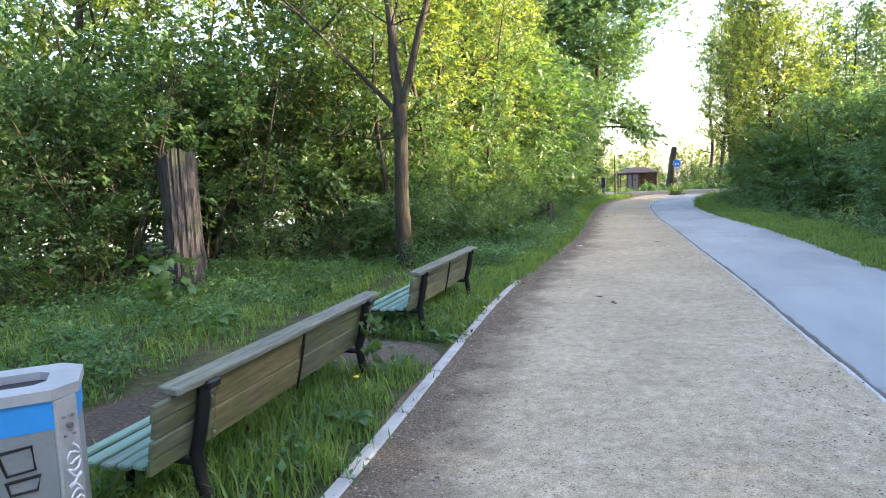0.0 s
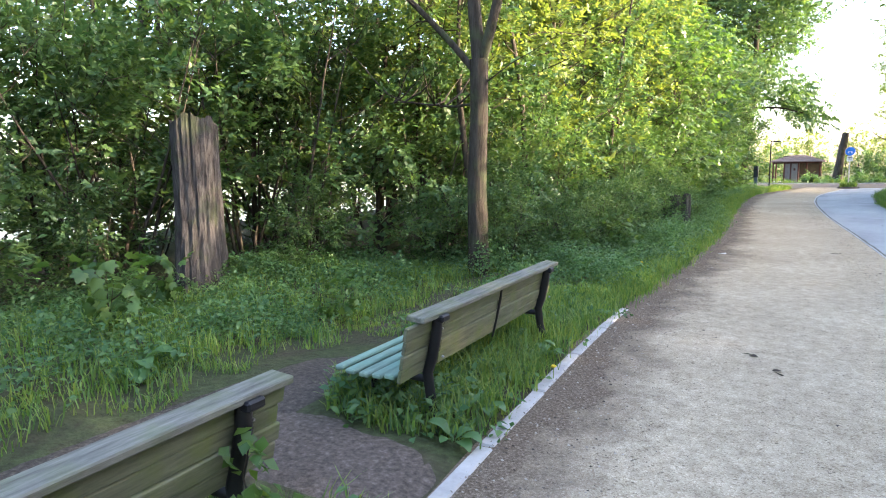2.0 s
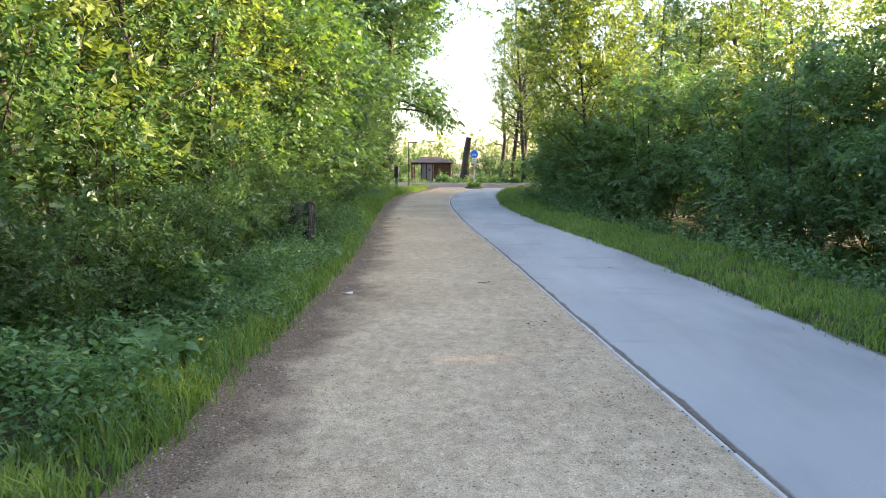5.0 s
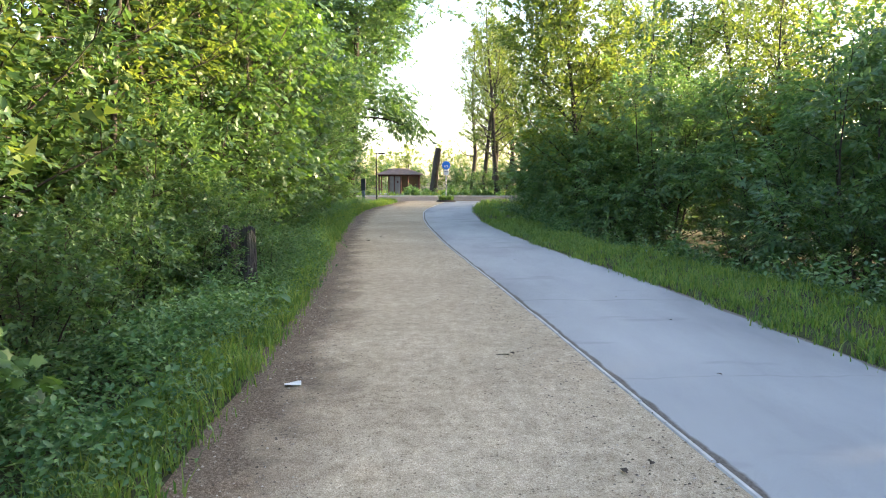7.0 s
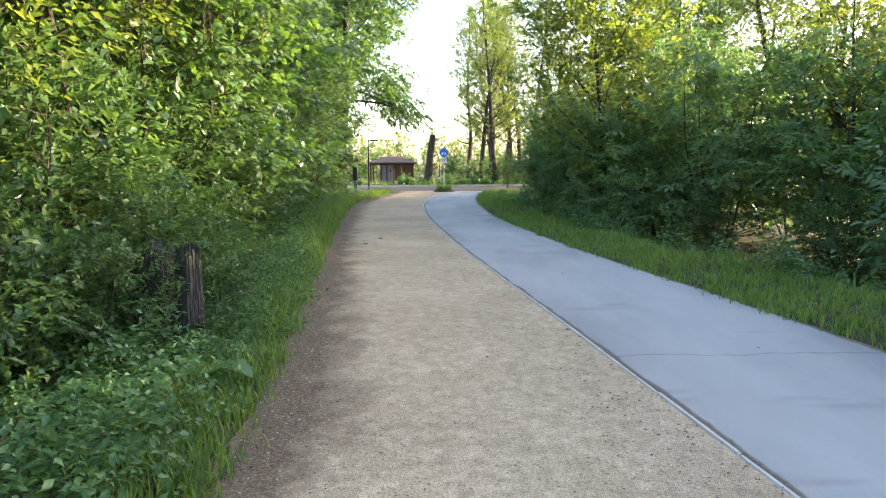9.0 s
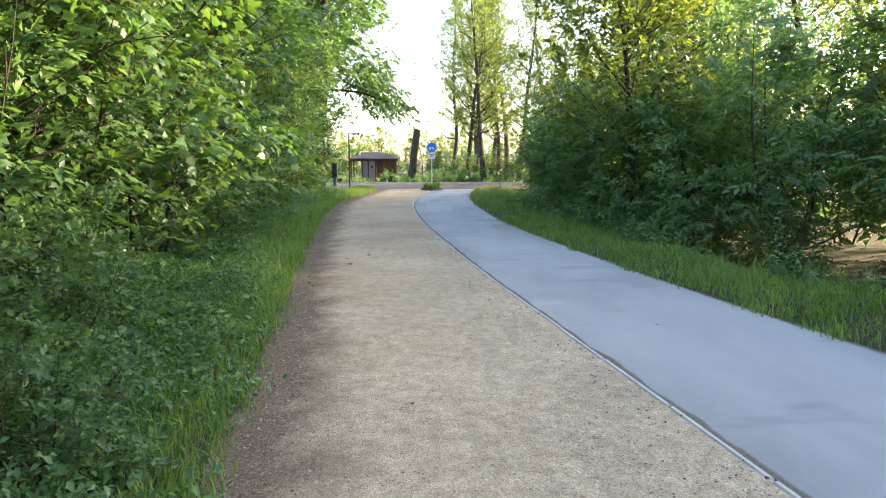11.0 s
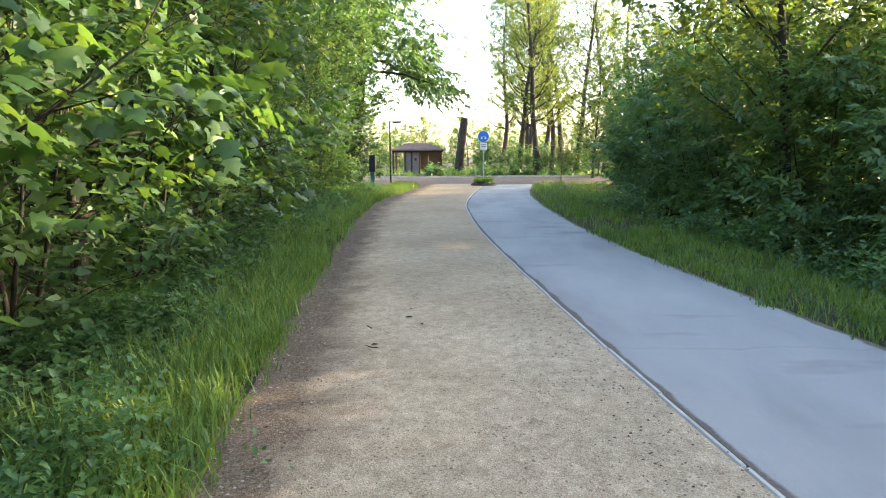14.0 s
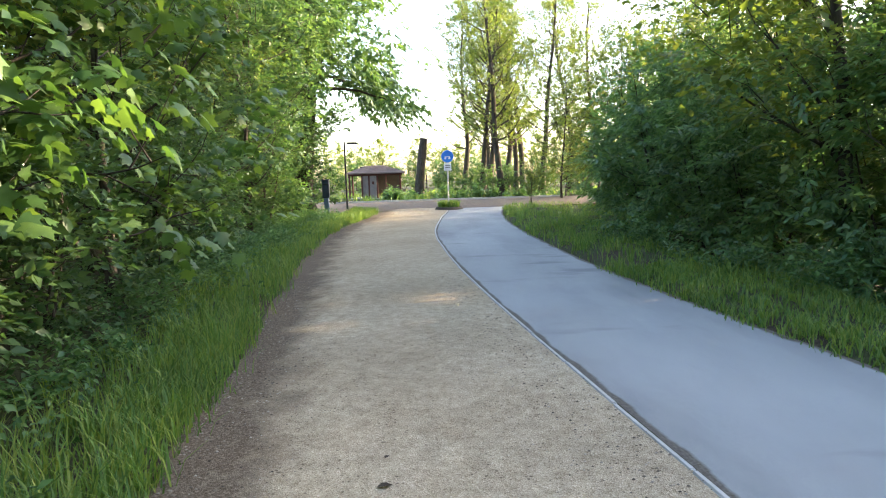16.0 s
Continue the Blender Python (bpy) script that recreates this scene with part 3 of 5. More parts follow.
# low shrubs that spill over the verge
for x, y, k_ in ((-3.3, 10.6, 0.42), (-2.75, 17.75, 0.34), (-2.2, 18.9, 0.3), (-2.9, 11.7, 0.40), (-3.6, 11.6, 0.55), (-2.75, 13.0, 0.40), (-2.8, 14.4, 0.44), (-3.0, 15.9, 0.46), (-3.2, 17.2, 0.5), (-3.2, 19.5, 0.52), (-3.0, 20.6, 0.4), (-4.3, 10.3, 0.5), (-5.9, 9.0, 0.42), (-7.3, 6.4, 0.5), (-7.4, 4.6, 0.55)):
    plant(shrub_b, x, y, spin(), k_)

# the trees across the ditch: drooping bushes in front, light crowns and added shade rows further in
for i, y in enumerate(np.concatenate([np.arange(10, 29, 3.1), np.arange(30.5, 48, 2.5)])):
    w = float(right_wood(y)) + (0.9 if y < 28 else 0.2)
    plant(bush_light if y < 29 else bush_dark, w + pr.uniform(1.2, 1.9), y + pr.uniform(-0.6, 0.6), spin(), pr.uniform(0.75, 1.05) * (1.0 if y < 29 or y > 38 else 0.9))
for i, y in enumerate(np.arange(11, 31, 3.3)):
    plant(shrub_b, float(right_wood(y)) + pr.uniform(0.2, 0.9), y, spin(), pr.uniform(0.45, 0.75))
for i, y in enumerate(np.arange(9, 50, 6.4)):
    plant(young_b if i % 2 else young_a, float(right_wood(y)) + pr.uniform(3.6, 5.0), y + pr.uniform(-0.8, 0.8), spin(), pr.uniform(0.8, 0.95))
# dense rows, partly out of view, added to keep sun off the path
for i, y in enumerate([*np.arange(-16, 9, 2.2), *np.arange(39, 52, 2.2)]):
    plant(shrub_c, float(right_wood(y)) + pr.uniform(5.0, 6.0), y, spin(), pr.uniform(1.1, 1.3))
for i, y in enumerate(np.arange(6, 58, 1.7)):
    plant(shrub_c, float(right_wood(y)) + pr.uniform(6.4, 8.4), y, spin(), pr.uniform(1.25, 1.45))
for x, y, k_, p_ in ((9.7, 37.6, 0.8, tall_b), (12, 42, 0.8, tall_a), (11, 48, 0.85, tall_b), (15.5, 40, 0.95, tall_a), (18.5, 42, 1.0, tall_a), (17, 46, 1.0, tall_b), (21.5, 46, 1.0, tall_a), (11.4, 30.0, 0.72, young_b), (12.5, 22.5, 0.75, young_b), (13.2, 26.4, 0.75, young_b), (11.8, 18.0, 0.72, young_b),
                     (13.6, 32.5, 0.75, young_b), (15.0, 24.5, 0.8, young_c), (15.8, 28.5, 0.8, young_c), (16.5, 33.0, 0.8, young_c), (18.5, 27, 0.85, young_c), (14.5, 20.5, 0.8, young_c)):
    plant(p_, x, y, spin(), k_)
lime = make_tree("lime_tree", 44, 10.5, 0.13, 3.1, 0.17, 90, 21000, 0.16, LEAF_SUNLIT, BARK_DARK, "broad tree with sunlit yellow-green layered crown", "tree", shape="oval", droop=0.35, width=0.66, twig=0.42, per=8, lift=0.45, loose=0.3, rise=0.6)
lime.matrix_basis = pose(5.65, 33.08, -0.5, 0, 0, 60)

# beyond the road
for i in range(48):
    x = -50 + i * 2.25 + pr.uniform(-1.2, 1.2)
    plant(far_or_shade, x, 118 + pr.uniform(-10, 12), spin(), pr.uniform(0.6, 0.85), z=-0.3)
for x, y, k_ in ((5.6, 78, 0.95), (6.7, 75, 1.0), (8.0, 92, 1.15), (9.6, 90, 1.1), (11.8, 93, 1.15), (10.5, 77, 0.95), (13.5, 79, 1.0), (16, 82, 1.05), (4.6, 84, 0.95), (7.3, 86, 1.05), (9.0, 81, 0.95)):
    plant(slim, x, y, spin(), k_)
for x, y, k_ in ((5.7, 57.6, 0.3), (9.6, 58.5, 0.85), (11.2, 61, 1.1), (9.2, 65, 0.9), (10.5, 69, 0.6), (13.5, 66, 0.75), (16.5, 68, 0.9), (12.5, 72, 0.7)):
    plant(young_b, x, y, spin(), k_)
for x in (2.6, 4.2, 5.8, 7.4, 9.2, 11, 13, 15.5, 18, 21, 25, 29, -8.5, -11, -14, -18):
    plant(shrub_c, x, 75 + pr.uniform(-2, 2), spin(), pr.uniform(0.45, 0.8), z=-0.05)
for i in range(14):
    plant(shrub_c, -30 + i * 4.6 + pr.uniform(-1.5, 1.5), 100 + pr.uniform(-5, 5), spin(), pr.uniform(0.8, 1.1), z=-0.3)

# unseen trees added beside and behind the camera to shade path and benches
for i, y in enumerate(np.arange(-20, 14, 1.8)):
    plant(far_or_shade, 14.5 - 0.06 * y + (2.5 if i % 2 else 0) + pr.uniform(-1, 1), y, spin(), pr.uniform(1.05, 1.25))
# more unseen trees that keep the sun off the litter bin
for x, y in ((13.2, 2.8), (12.8, 4.6), (13.4, 6.4), (12.6, 0.9)):
    plant(far_or_shade, x, y, spin(), pr.uniform(0.85, 0.95))
# low shrubs that close a gap in the wood across the ditch
for x, y in ((11.2, 19.5), (10.6, 22.2), (11.6, 16.6), (10.2, 25.0)):
    plant(shrub_b, x, y, spin(), pr.uniform(0.65, 0.8))
# unseen row added to hold the low sun off the left verge
for i, y in enumerate(np.arange(14, 25, 2.4)):
    plant(far_or_shade, 16.0 + (1.8 if i % 2 else 0) + pr.uniform(-0.5, 0.5), y, spin(), pr.uniform(0.74, 0.86))
# a few unseen trees added behind the camera
for i, y in enumerate(np.arange(-30, -3, 5.0)):
    plant(far_or_shade, -6 + pr.uniform(-3, 1), y, spin(), pr.uniform(0.9, 1.2))

# trees added to shade the crossing road and fill the view beside it
for x, y, k_, p_ in ((17, 60, 0.9, tall_a), (20, 64, 1.0, tall_b), (18.5, 68, 1.0, tall_a), (23, 71, 1.0, tall_b), (15, 63.5, 0.75, tall_b), (24, 66, 1.0, tall_a), (13.5, 58, 0.9, young_c), (12, 54.5, 0.9, young_c), (27, 75, 1.1, tall_a)):
    plant(p_, x, y, spin(), k_)

# the large oak that hangs over the end of the path
oak = make_tree("oak_tree", 81, 16.0, 0.40, 6.0, 0.34, 56, 52000, 0.28, LEAF, BARK_DARK, "large oak whose dark boughs overhang the path", "tree", shape="oval", rise=0.1, droop=0.6, twig=0.5, simple=True, twigs=False, lift=0.0, loose=0.4)
oak.matrix_basis = pose(-5.8, 54, 0, 0, 0, 40) @ Matrix.Scale(1.12, 4)

copy_thing(oak, pose(-10.0, 58, 0, 0, 0, 170))
for x, y, k_ in ((-5.6, 42.6, 1.05), (-6.6, 46.6, 1.15), (-6.1, 51.8, 1.15), (-6.5, 55.6, 1.2), (-7.6, 49.0, 1.15)):
    plant(young_a, x, y, spin(), k_)
for x, y, k_ in ((-6.2, 46.0, 1.0), (-6.9, 49.6, 1.05), (-6.4, 52.6, 1.1), (-6.1, 55.2, 1.1), (-5.6, 44.4, 0.95)):
    plant(shrub_a, x, y, spin(), k_)

for x, y, a_, k_ in ((-4.1, 24.6, 75, 0.8), (-4.6, 27.4, 140, 0.9), (-4.9, 30.0, 250, 0.95), (-4.4, 22.4, 10, 0.8), (-5.2, 33.0, 320, 0.95)):
    plant(maple, x, y, a_, k_)


# the forked tree by the benches, nearly bare below its crown
def forked_tree():
    r = np.random.default_rng(5)
    root = thing("forked_tree", pose(-3.3, 9.75, 0.0), label="dark forked tree with thin bare limbs behind the benches", category="tree")
    trunk = np.array([(0, 0, -0.2), (0.0, 0, 0.4), (-0.03, 0.02, 1.4), (0.02, 0, 2.3), (0.03, 0, 3.1)])
    lines = [(trunk, [0.20, 0.15, 0.135, 0.125, 0.13])]
    tips, ways = [], []
    for p, d, ln, rad in (((0.03, 0, 3.05), (-0.02, 0.05, 1), 6.5, 0.10), ((0.05, 0, 3.0), (0.30, -0.05, 1), 6.0, 0.075), ((0.0, 0, 2.9), (-0.55, -0.2, 0.9), 4.5, 0.05), ((-0.02, 0, 2.5), (-1, 0.1, 0.12), 1.6, 0.022)):
        b = bough(p, d, ln, r, 9, 0.15, 0.07)
        lines.append((b, rad * (1 - 0.85 * np.linspace(0, 1, 10))))
        for q in range(11):
            j = r.integers(2, 9)
            az = r.uniform(0, 6.28)
            tw = bough(b[j], (math.cos(az), math.sin(az), r.uniform(0.2, 0.8)), r.uniform(0.7, 1.8), r, 5, 0.2, 0.15)
            lines.append((tw, 0.016 * (1 - 0.85 * np.linspace(0, 1, 6))))
            uu = r.integers(2, 6, 9)
            tips.append(tw[uu])
            ways.append(np.repeat(unit(tw[-1] - tw[0])[None], 9, 0))
    V, F = tubes(lines, 9)
    part_mesh("trunk", mesh_from("trunk", V, F, 4), BARK_DARK, root, smooth=True)
    A, W = np.concatenate(tips), np.concatenate(ways)
    pick = r.integers(0, len(A), 3200)
    keep = A[pick][:, 2] > 3.6
    pick = pick[keep]
    part_mesh("crown", leaf_mesh("crown", A[pick] + r.normal(0, 0.18, (len(pick), 3)), W[pick], 0.08, r), LEAF_SUNLIT, root)


forked_tree()
leaner = make_tree("leaning_tree", 91, 7.0, 0.085, 1.5, 0.45, 16, 3000, 0.085, LEAF_SUNLIT, BARK_DARK, "thin dark tree leaning out of the thicket", "tree", lean=(-0.30, 0.1))
leaner.matrix_basis = pose(-3.9, 11.2, 0)

seedling = make_tree("maple_seedling", 95, 0.75, 0.012, 0.42, 0.25, 9, 130, 0.13, LEAF_MAPLE, BARK, "small maple seedling with fresh lobed leaves", "plant", maple=True, per=4, twig=0.16, droop=0.5, twigs=False)
PROTOS.append(seedling)
for x, y, k_ in ((-4.4, 4.95, 0.85), (-5.2, 5.9, 0.8), (-6.4, 2.9, 1.2), (-3.4, 6.9, 0.6), (-2.3, 13.2, 0.8), (-2.5, 20.9, 0.5)):
    plant(seedling, x, y, spin(), k_)

for p in PROTOS:
    for o in (p, *p.children_recursive):
        bpy.data.objects.remove(o)


# ---- grass and herbs ----
def grass_mesh(name, P, h, r, wide=0.0058, bend=0.8):
    n = len(P)
    az = r.uniform(0, 2 * np.pi, n)
    d = np.stack([np.cos(az), np.sin(az), np.zeros(n)], -1)
    s = np.stack([-np.sin(az), np.cos(az), np.zeros(n)], -1)
    H = (h * r.uniform(0.45, 1.2, n))[:, None]
    B = H * (bend * r.uniform(0.2, 1.1, n))[:, None]
    w = (wide * r.uniform(0.6, 1.4, n))[:, None]
    z = np.array([0, 0, 1.0])
    V = np.stack([P - s * w, P + s * w, P + z * H * 0.6 + d * B * 0.3 + s * w * 0.7, P + z * H * 0.6 + d * B * 0.3 - s * w * 0.7, P + z * H * 0.92 + d * B], 1).reshape(-1, 3)
    q = np.arange(n)[:, None] * 5
    F = np.concatenate([q + np.array([0, 1, 2]), q + np.array([0, 2, 3]), q + np.array([3, 2, 4])], 1).reshape(-1, 3)
    return mesh_from(name, V, F, 3)


def tufty(n, x0, x1, y0, y1, r, tufts=0.35, clump=0.07):
    """Points between two edges of the plan, drawn together in tufts."""
    y = r.uniform(y0, y1, n)
    u = r.uniform(0, 1, n)
    c = max(1, int(n * tufts / 14))
    cy, cu = r.uniform(y0, y1, c), r.uniform(0, 1, c)
    k = r.integers(0, c, n)
    take = r.uniform(0, 1, n) < 0.65
    y, u = np.where(take, cy[k], y), np.where(take, cu[k], u)
    a, b = x0(y), x1(y)
    x = a + (b - a) * u + r.normal(0, clump, n)
    y = y + r.normal(0, clump, n)
    return np.stack([x, y, ground_z(x, y) - 0.01], -1)


def not_dirt(P):
    x, y = P[:, 0], P[:, 1]
    n = 0.12 * np.sin(y * 3.1) + 0.1 * np.sin(y * 7.3 + x * 4)
    lane = (x < -1.72 + n) & (x > -2.82 + n) & (y < 6.6)
    gap = (y > 3.95 + n) & (y < 4.75 + n) & (x > -2.6)
    return P[~(lane | gap)]


def lawn(name, n, x0, x1, y0, y1, h, label, wide=0.0058, clump=0.07, bend=0.85, mask=None):
    P = tufty(n, x0, x1, y0, y1, rng, clump=clump)
    if mask:
        P = mask(P)
    ob = part_mesh(name, grass_mesh(name, P, h, rng, wide, bend), GRASS)
    return tagged(ob, label, "grass", kind="stuff")


def herbs(name, n, x0, x1, y0, y1, h, size, label, width=0.6, mask=None):
    """Low leafy weeds: upright stalks with leaves in whorls, as one mass."""
    k = max(1, n // 12)
    P = tufty(k, x0, x1, y0, y1, rng, clump=0.2)
    if mask:
        P = mask(P)
    k = len(P)
    H = h * (0.25 + 0.75 * (0.5 + 0.5 * np.sin(P[:, 0] * 3.1 + 2 * np.sin(P[:, 1] * 1.9)) * np.sin(P[:, 1] * 2.7))) * rng.uniform(0.5, 1.4, k)
    f = np.tile(np.linspace(0.25, 1, 12), k)
    at = np.repeat(P, 12, 0) + np.stack([rng.normal(0, 0.05, k * 12), rng.normal(0, 0.05, k * 12), f * np.repeat(H, 12)], -1)
    az = rng.uniform(0, 6.28, k * 12)
    away = np.stack([np.cos(az), np.sin(az), np.full(k * 12, 0.1)], -1)
    ob = part_mesh(name, leaf_mesh(name, at, away, size, rng, width, 0.2, 1.2), HERB)
    return tagged(ob, label, "weeds", kind="stuff")


lawn("verge_grass", 19000, lambda y: left_edge(y) - 0.6, lambda y: left_edge(y) - 0.02, 9.0, 30, 0.19, "fresh green grass along the gravel edge")
lawn("verge_grass", 19000, lambda y: left_edge(y) - 1.15, lambda y: left_edge(y) - 0.02, 22, 55, 0.3, "tall grass verge beside the gravel", 0.006)
lawn("bench_grass", 24000, lambda y: left_edge(y) - 1.55, lambda y: left_edge(y) - 0.10, -3, 9.3, 0.2, "long grass growing under the benches", mask=not_dirt)
lawn("bank_grass", 21000, lambda y: wood_edge(y) + 0.2, lambda y: left_edge(y) - 2.3, -3, 13, 0.22, "rough grass and weeds before the thicket", 0.005, 0.10, mask=not_dirt)
lawn("short_grass", 20000, lambda y: left_edge(y) - 3.2, lambda y: left_edge(y) - 0.08, -3, 11, 0.085, "short turf between the tufts", 0.0045, 0.05, mask=not_dirt)
lawn("right_grass", 40000, lambda y: right_edge(y) - 0.05 + 0.05 * np.sin(y * 3.7) * np.sin(y * 1.3), lambda y: right_edge(y) + 1.7, 3, 34, 0.15, "mown green grass strip by the asphalt", 0.0075)
lawn("right_grass", 13000, lambda y: right_edge(y) + 0.02, lambda y: right_wood(y) + 1.5, 32, 58, 0.28, "grass bank where the path bends", 0.007)
lawn("far_grass", 6000, lambda y: -26 + 0 * y, lambda y: 32 + 0 * y, 69, 92, 0.5, "rough grass beyond the crossing road", 0.03, 0.3)
herbs("far_weeds", 9000, lambda y: -3.0 + 0 * y, lambda y: 30 + 0 * y, 69.4, 73.5, 1.0, 0.24, "dark low scrub along the crossing road")
lawn("ditch_grass", 9000, lambda y: right_edge(y) + 1.6, lambda y: right_wood(y) + 2.0, 4, 34, 0.35, "shaded grass in the ditch", 0.012)
herbs("verge_weeds", 72000, lambda y: left_edge(y) - 2.4, lambda y: left_edge(y) - 0.38, 9.4, 24, 0.5, 0.052, "nettles and leafy weeds along the wood")
herbs("verge_weeds", 40000, lambda y: left_edge(y) - 2.6, lambda y: left_edge(y) - 0.7, 22, 50, 0.45, 0.075, "leafy weeds at the foot of the hedge")
herbs("bank_weeds", 56000, lambda y: wood_edge(y) - 0.5, lambda y: left_edge(y) - 2.7, -3, 12, 0.36, 0.06, "nettles and small white-flowered weeds", mask=not_dirt)
herbs("bench_weeds", 7000, lambda y: left_edge(y) - 1.6, lambda y: left_edge(y) - 0.25, -3, 9.3, 0.2, 0.07, "dandelions and low weeds round the benches", mask=not_dirt)
herbs("ditch_weeds", 26000, lambda y: right_edge(y) + 1.3, lambda y: right_wood(y) + 1.6, 8, 40, 0.75, 0.09, "dark weeds in the ditch below the bushes")


def dock_plant(x, y, size, count, seed):
    """A rosette of long broad leaves with wavy rims, each bent over at its tip."""
    r = np.random.default_rng(seed)
    root = thing("dock_plant", pose(x, y, float(ground_z(x, y))), label="broad-leaved dock plant in the weedy verge", category="plant", group="docks along the verge")
    for i in range(count):
        az, rise = i * 2.4 + r.uniform(-0.3, 0.3), r.uniform(0.5, 1.25)
        L = size * r.uniform(0.7, 1.15)
        f = np.linspace(0, 1, 8)
        ang = rise - 1.5 * f ** 1.5
        out = np.cumsum(np.cos(ang)) * L / 8
        up = np.cumsum(np.sin(ang)) * L / 8
        wide = L * 0.21 * np.sin(np.pi * np.clip((f - 0.15) / 0.85, 0, 1)) ** 0.7 + 0.006
        V = []
        for k_ in range(8):
            for s_ in (-1, -0.5, 0, 0.5, 1):
                wv = 0.02 * L * math.sin(k_ * 2.1 + s_ * 3 + i) * abs(s_)
                px, py, pz = out[k_], s_ * wide[k_], up[k_] + 0.28 * abs(s_) * wide[k_] + wv
                V.append((px * math.cos(az) - py * math.sin(az), px * math.sin(az) + py * math.cos(az), max(0.01, pz)))
        F = [(a * 5 + b, a * 5 + b + 1, a * 5 + b + 6, a * 5 + b + 5) for a in range(7) for b in range(4)]
        part_mesh("leaf", mesh_from("leaf", V, np.array(F), 4), HERB, root, smooth=True)


for i, (x, y, k_, c_) in enumerate(((-1.75, 11.3, 0.50, 9), (-2.0, 10.6, 0.45, 8), (-2.3, 11.9, 0.42, 8), (-1.85, 17.2, 0.48, 9), (-2.15, 16.7, 0.50, 9), (-1.95, 16.1, 0.42, 8), (-2.4, 17.5, 0.45, 8), (-2.1, 15.2, 0.40, 7),
                                 (-2.75, 22.2, 0.45, 8), (-2.9, 23.2, 0.4, 8), (-1.7, 13.4, 0.38, 7), (-3.4, 4.6, 0.35, 7), (-0.85, 5.4, 0.22, 7), (-0.75, 4.9, 0.2, 6), (-0.55, 2.6, 0.22, 7), (-0.95, 6.7, 0.2, 6))):
    dock_plant(x, y, k_, c_, 300 + i)


# trodden soil in front of and between the benches
def soil_patch(name, cx, cy, sx, sy, material, label, seed):
    r = random.Random(seed)
    bm = bmesh.new()
    bmesh.ops.create_circle(bm, cap_ends=True, segments=48, radius=1)
    ph = [r.uniform(0, 6.28) for _ in range(4)]
    for v in bm.verts:
        a = math.atan2(v.co.y, v.co.x)
        k_ = 1 + 0.10 * math.sin(3 * a + ph[0]) + 0.07 * math.sin(7 * a + ph[1]) + 0.05 * math.sin(13 * a + ph[2])
        c, s = math.cos(a), math.sin(a)
        e = (abs(c) ** 3 + abs(s) ** 3) ** (-1 / 3)
        x, y = cx + sx * c * e * k_, cy + sy * s * e * k_
        v.co = (x, y, 0)
    bmesh.ops.triangulate(bm, faces=bm.faces[:])
    bmesh.ops.subdivide_edges(bm, edges=bm.edges[:], cuts=3, use_grid_fill=True)
    for v in bm.verts:
        rim = ((abs(v.co.x - cx) / sx) ** 3 + (abs(v.co.y - cy) / sy) ** 3) ** (1 / 3)
        v.co.z = float(ground_z(v.co.x, v.co.y)) + 0.014 - 0.04 * min(1.3, rim) ** 5
    return tagged(part(name, bm, material, smooth=True), label, "ground", kind="structure")


soil_patch("soil_lane", -2.25, 2.1, 0.68, 4.7, SOIL, "dark trodden soil in front of the benches", 1)
soil_patch("soil_gap", -1.45, 4.35, 1.05, 0.48, SOIL_PALE, "bare trodden soil between the two benches", 2)


# ---- kerb and edging, stone by stone ----
def kerb_run(name, line, y0, y1, unit_len, wide, high, sink, material, label, jitter, seed):
    r = random.Random(seed)
    root = thing(name, label=label, category="kerb", kind="structure")
    me = bpy.data.meshes.new("kerb_stone")
    bm = box(wide, unit_len - 0.012, high, bevel=0.012)
    bm.to_mesh(me)
    bm.free()
    me.materials.append(material)
    y = y0
    while y < y1:
        yc = y + unit_len / 2
        x = float(line(yc))
        slope = math.atan2(float(line(yc + 0.4) - line(yc - 0.4)), 0.8)
        ob = new("kerb_stone", me)
        ob.parent = root
        ob.matrix_basis = pose(x + r.uniform(-jitter, jitter), yc, -high / 2 + sink + r.uniform(-jitter, jitter) * 0.5, 0, r.uniform(-2, 2), -math.degrees(slope) + r.uniform(-0.4, 0.4))
        y += unit_len
    return root


kerb_run("kerb", lambda y: left_edge(y) + 0.0, -6.0, 8.6, 1.0, 0.10, 0.25, 0.014, CONCRETE, "pale worn concrete kerb between grass and gravel", 0.006, 4)
kerb_run("path_edging", kerb_line, -6.0, 54.0, 1.0, 0.045, 0.2, 0.010, EDGING, "narrow concrete edging between gravel and asphalt", 0.004, 5)

# ---- benches ----
CAP_WOOD = wood_material("weathered_cap_wood", (0.075, 0.075, 0.062), (0.235, 0.235, 0.20), 0.5)
BACK_WOOD = wood_material("mossy_back_boards", (0.06, 0.07, 0.045), (0.17, 0.175, 0.115), 0.75)
# mossy boards with the warm yellow of a sun patch in their colour
SUNLIT_WOOD = wood_material("sunlit_yellow_boards", (0.085, 0.078, 0.045), (0.27, 0.215, 0.105), 0.8)
SEAT_WOOD = wood_material("green_seat_slats", (0.12, 0.18, 0.14), (0.24, 0.33, 0.265), 0.1, paint=(0.17, 0.30, 0.24))
IRON = plain_material("black_iron", (0.018, 0.018, 0.02), 0.55, 0.4, 0.3, 10)
ZINC = plain_material("zinc_bolt", (0.35, 0.35, 0.36), 0.4, 0.9, 0.3, 10)


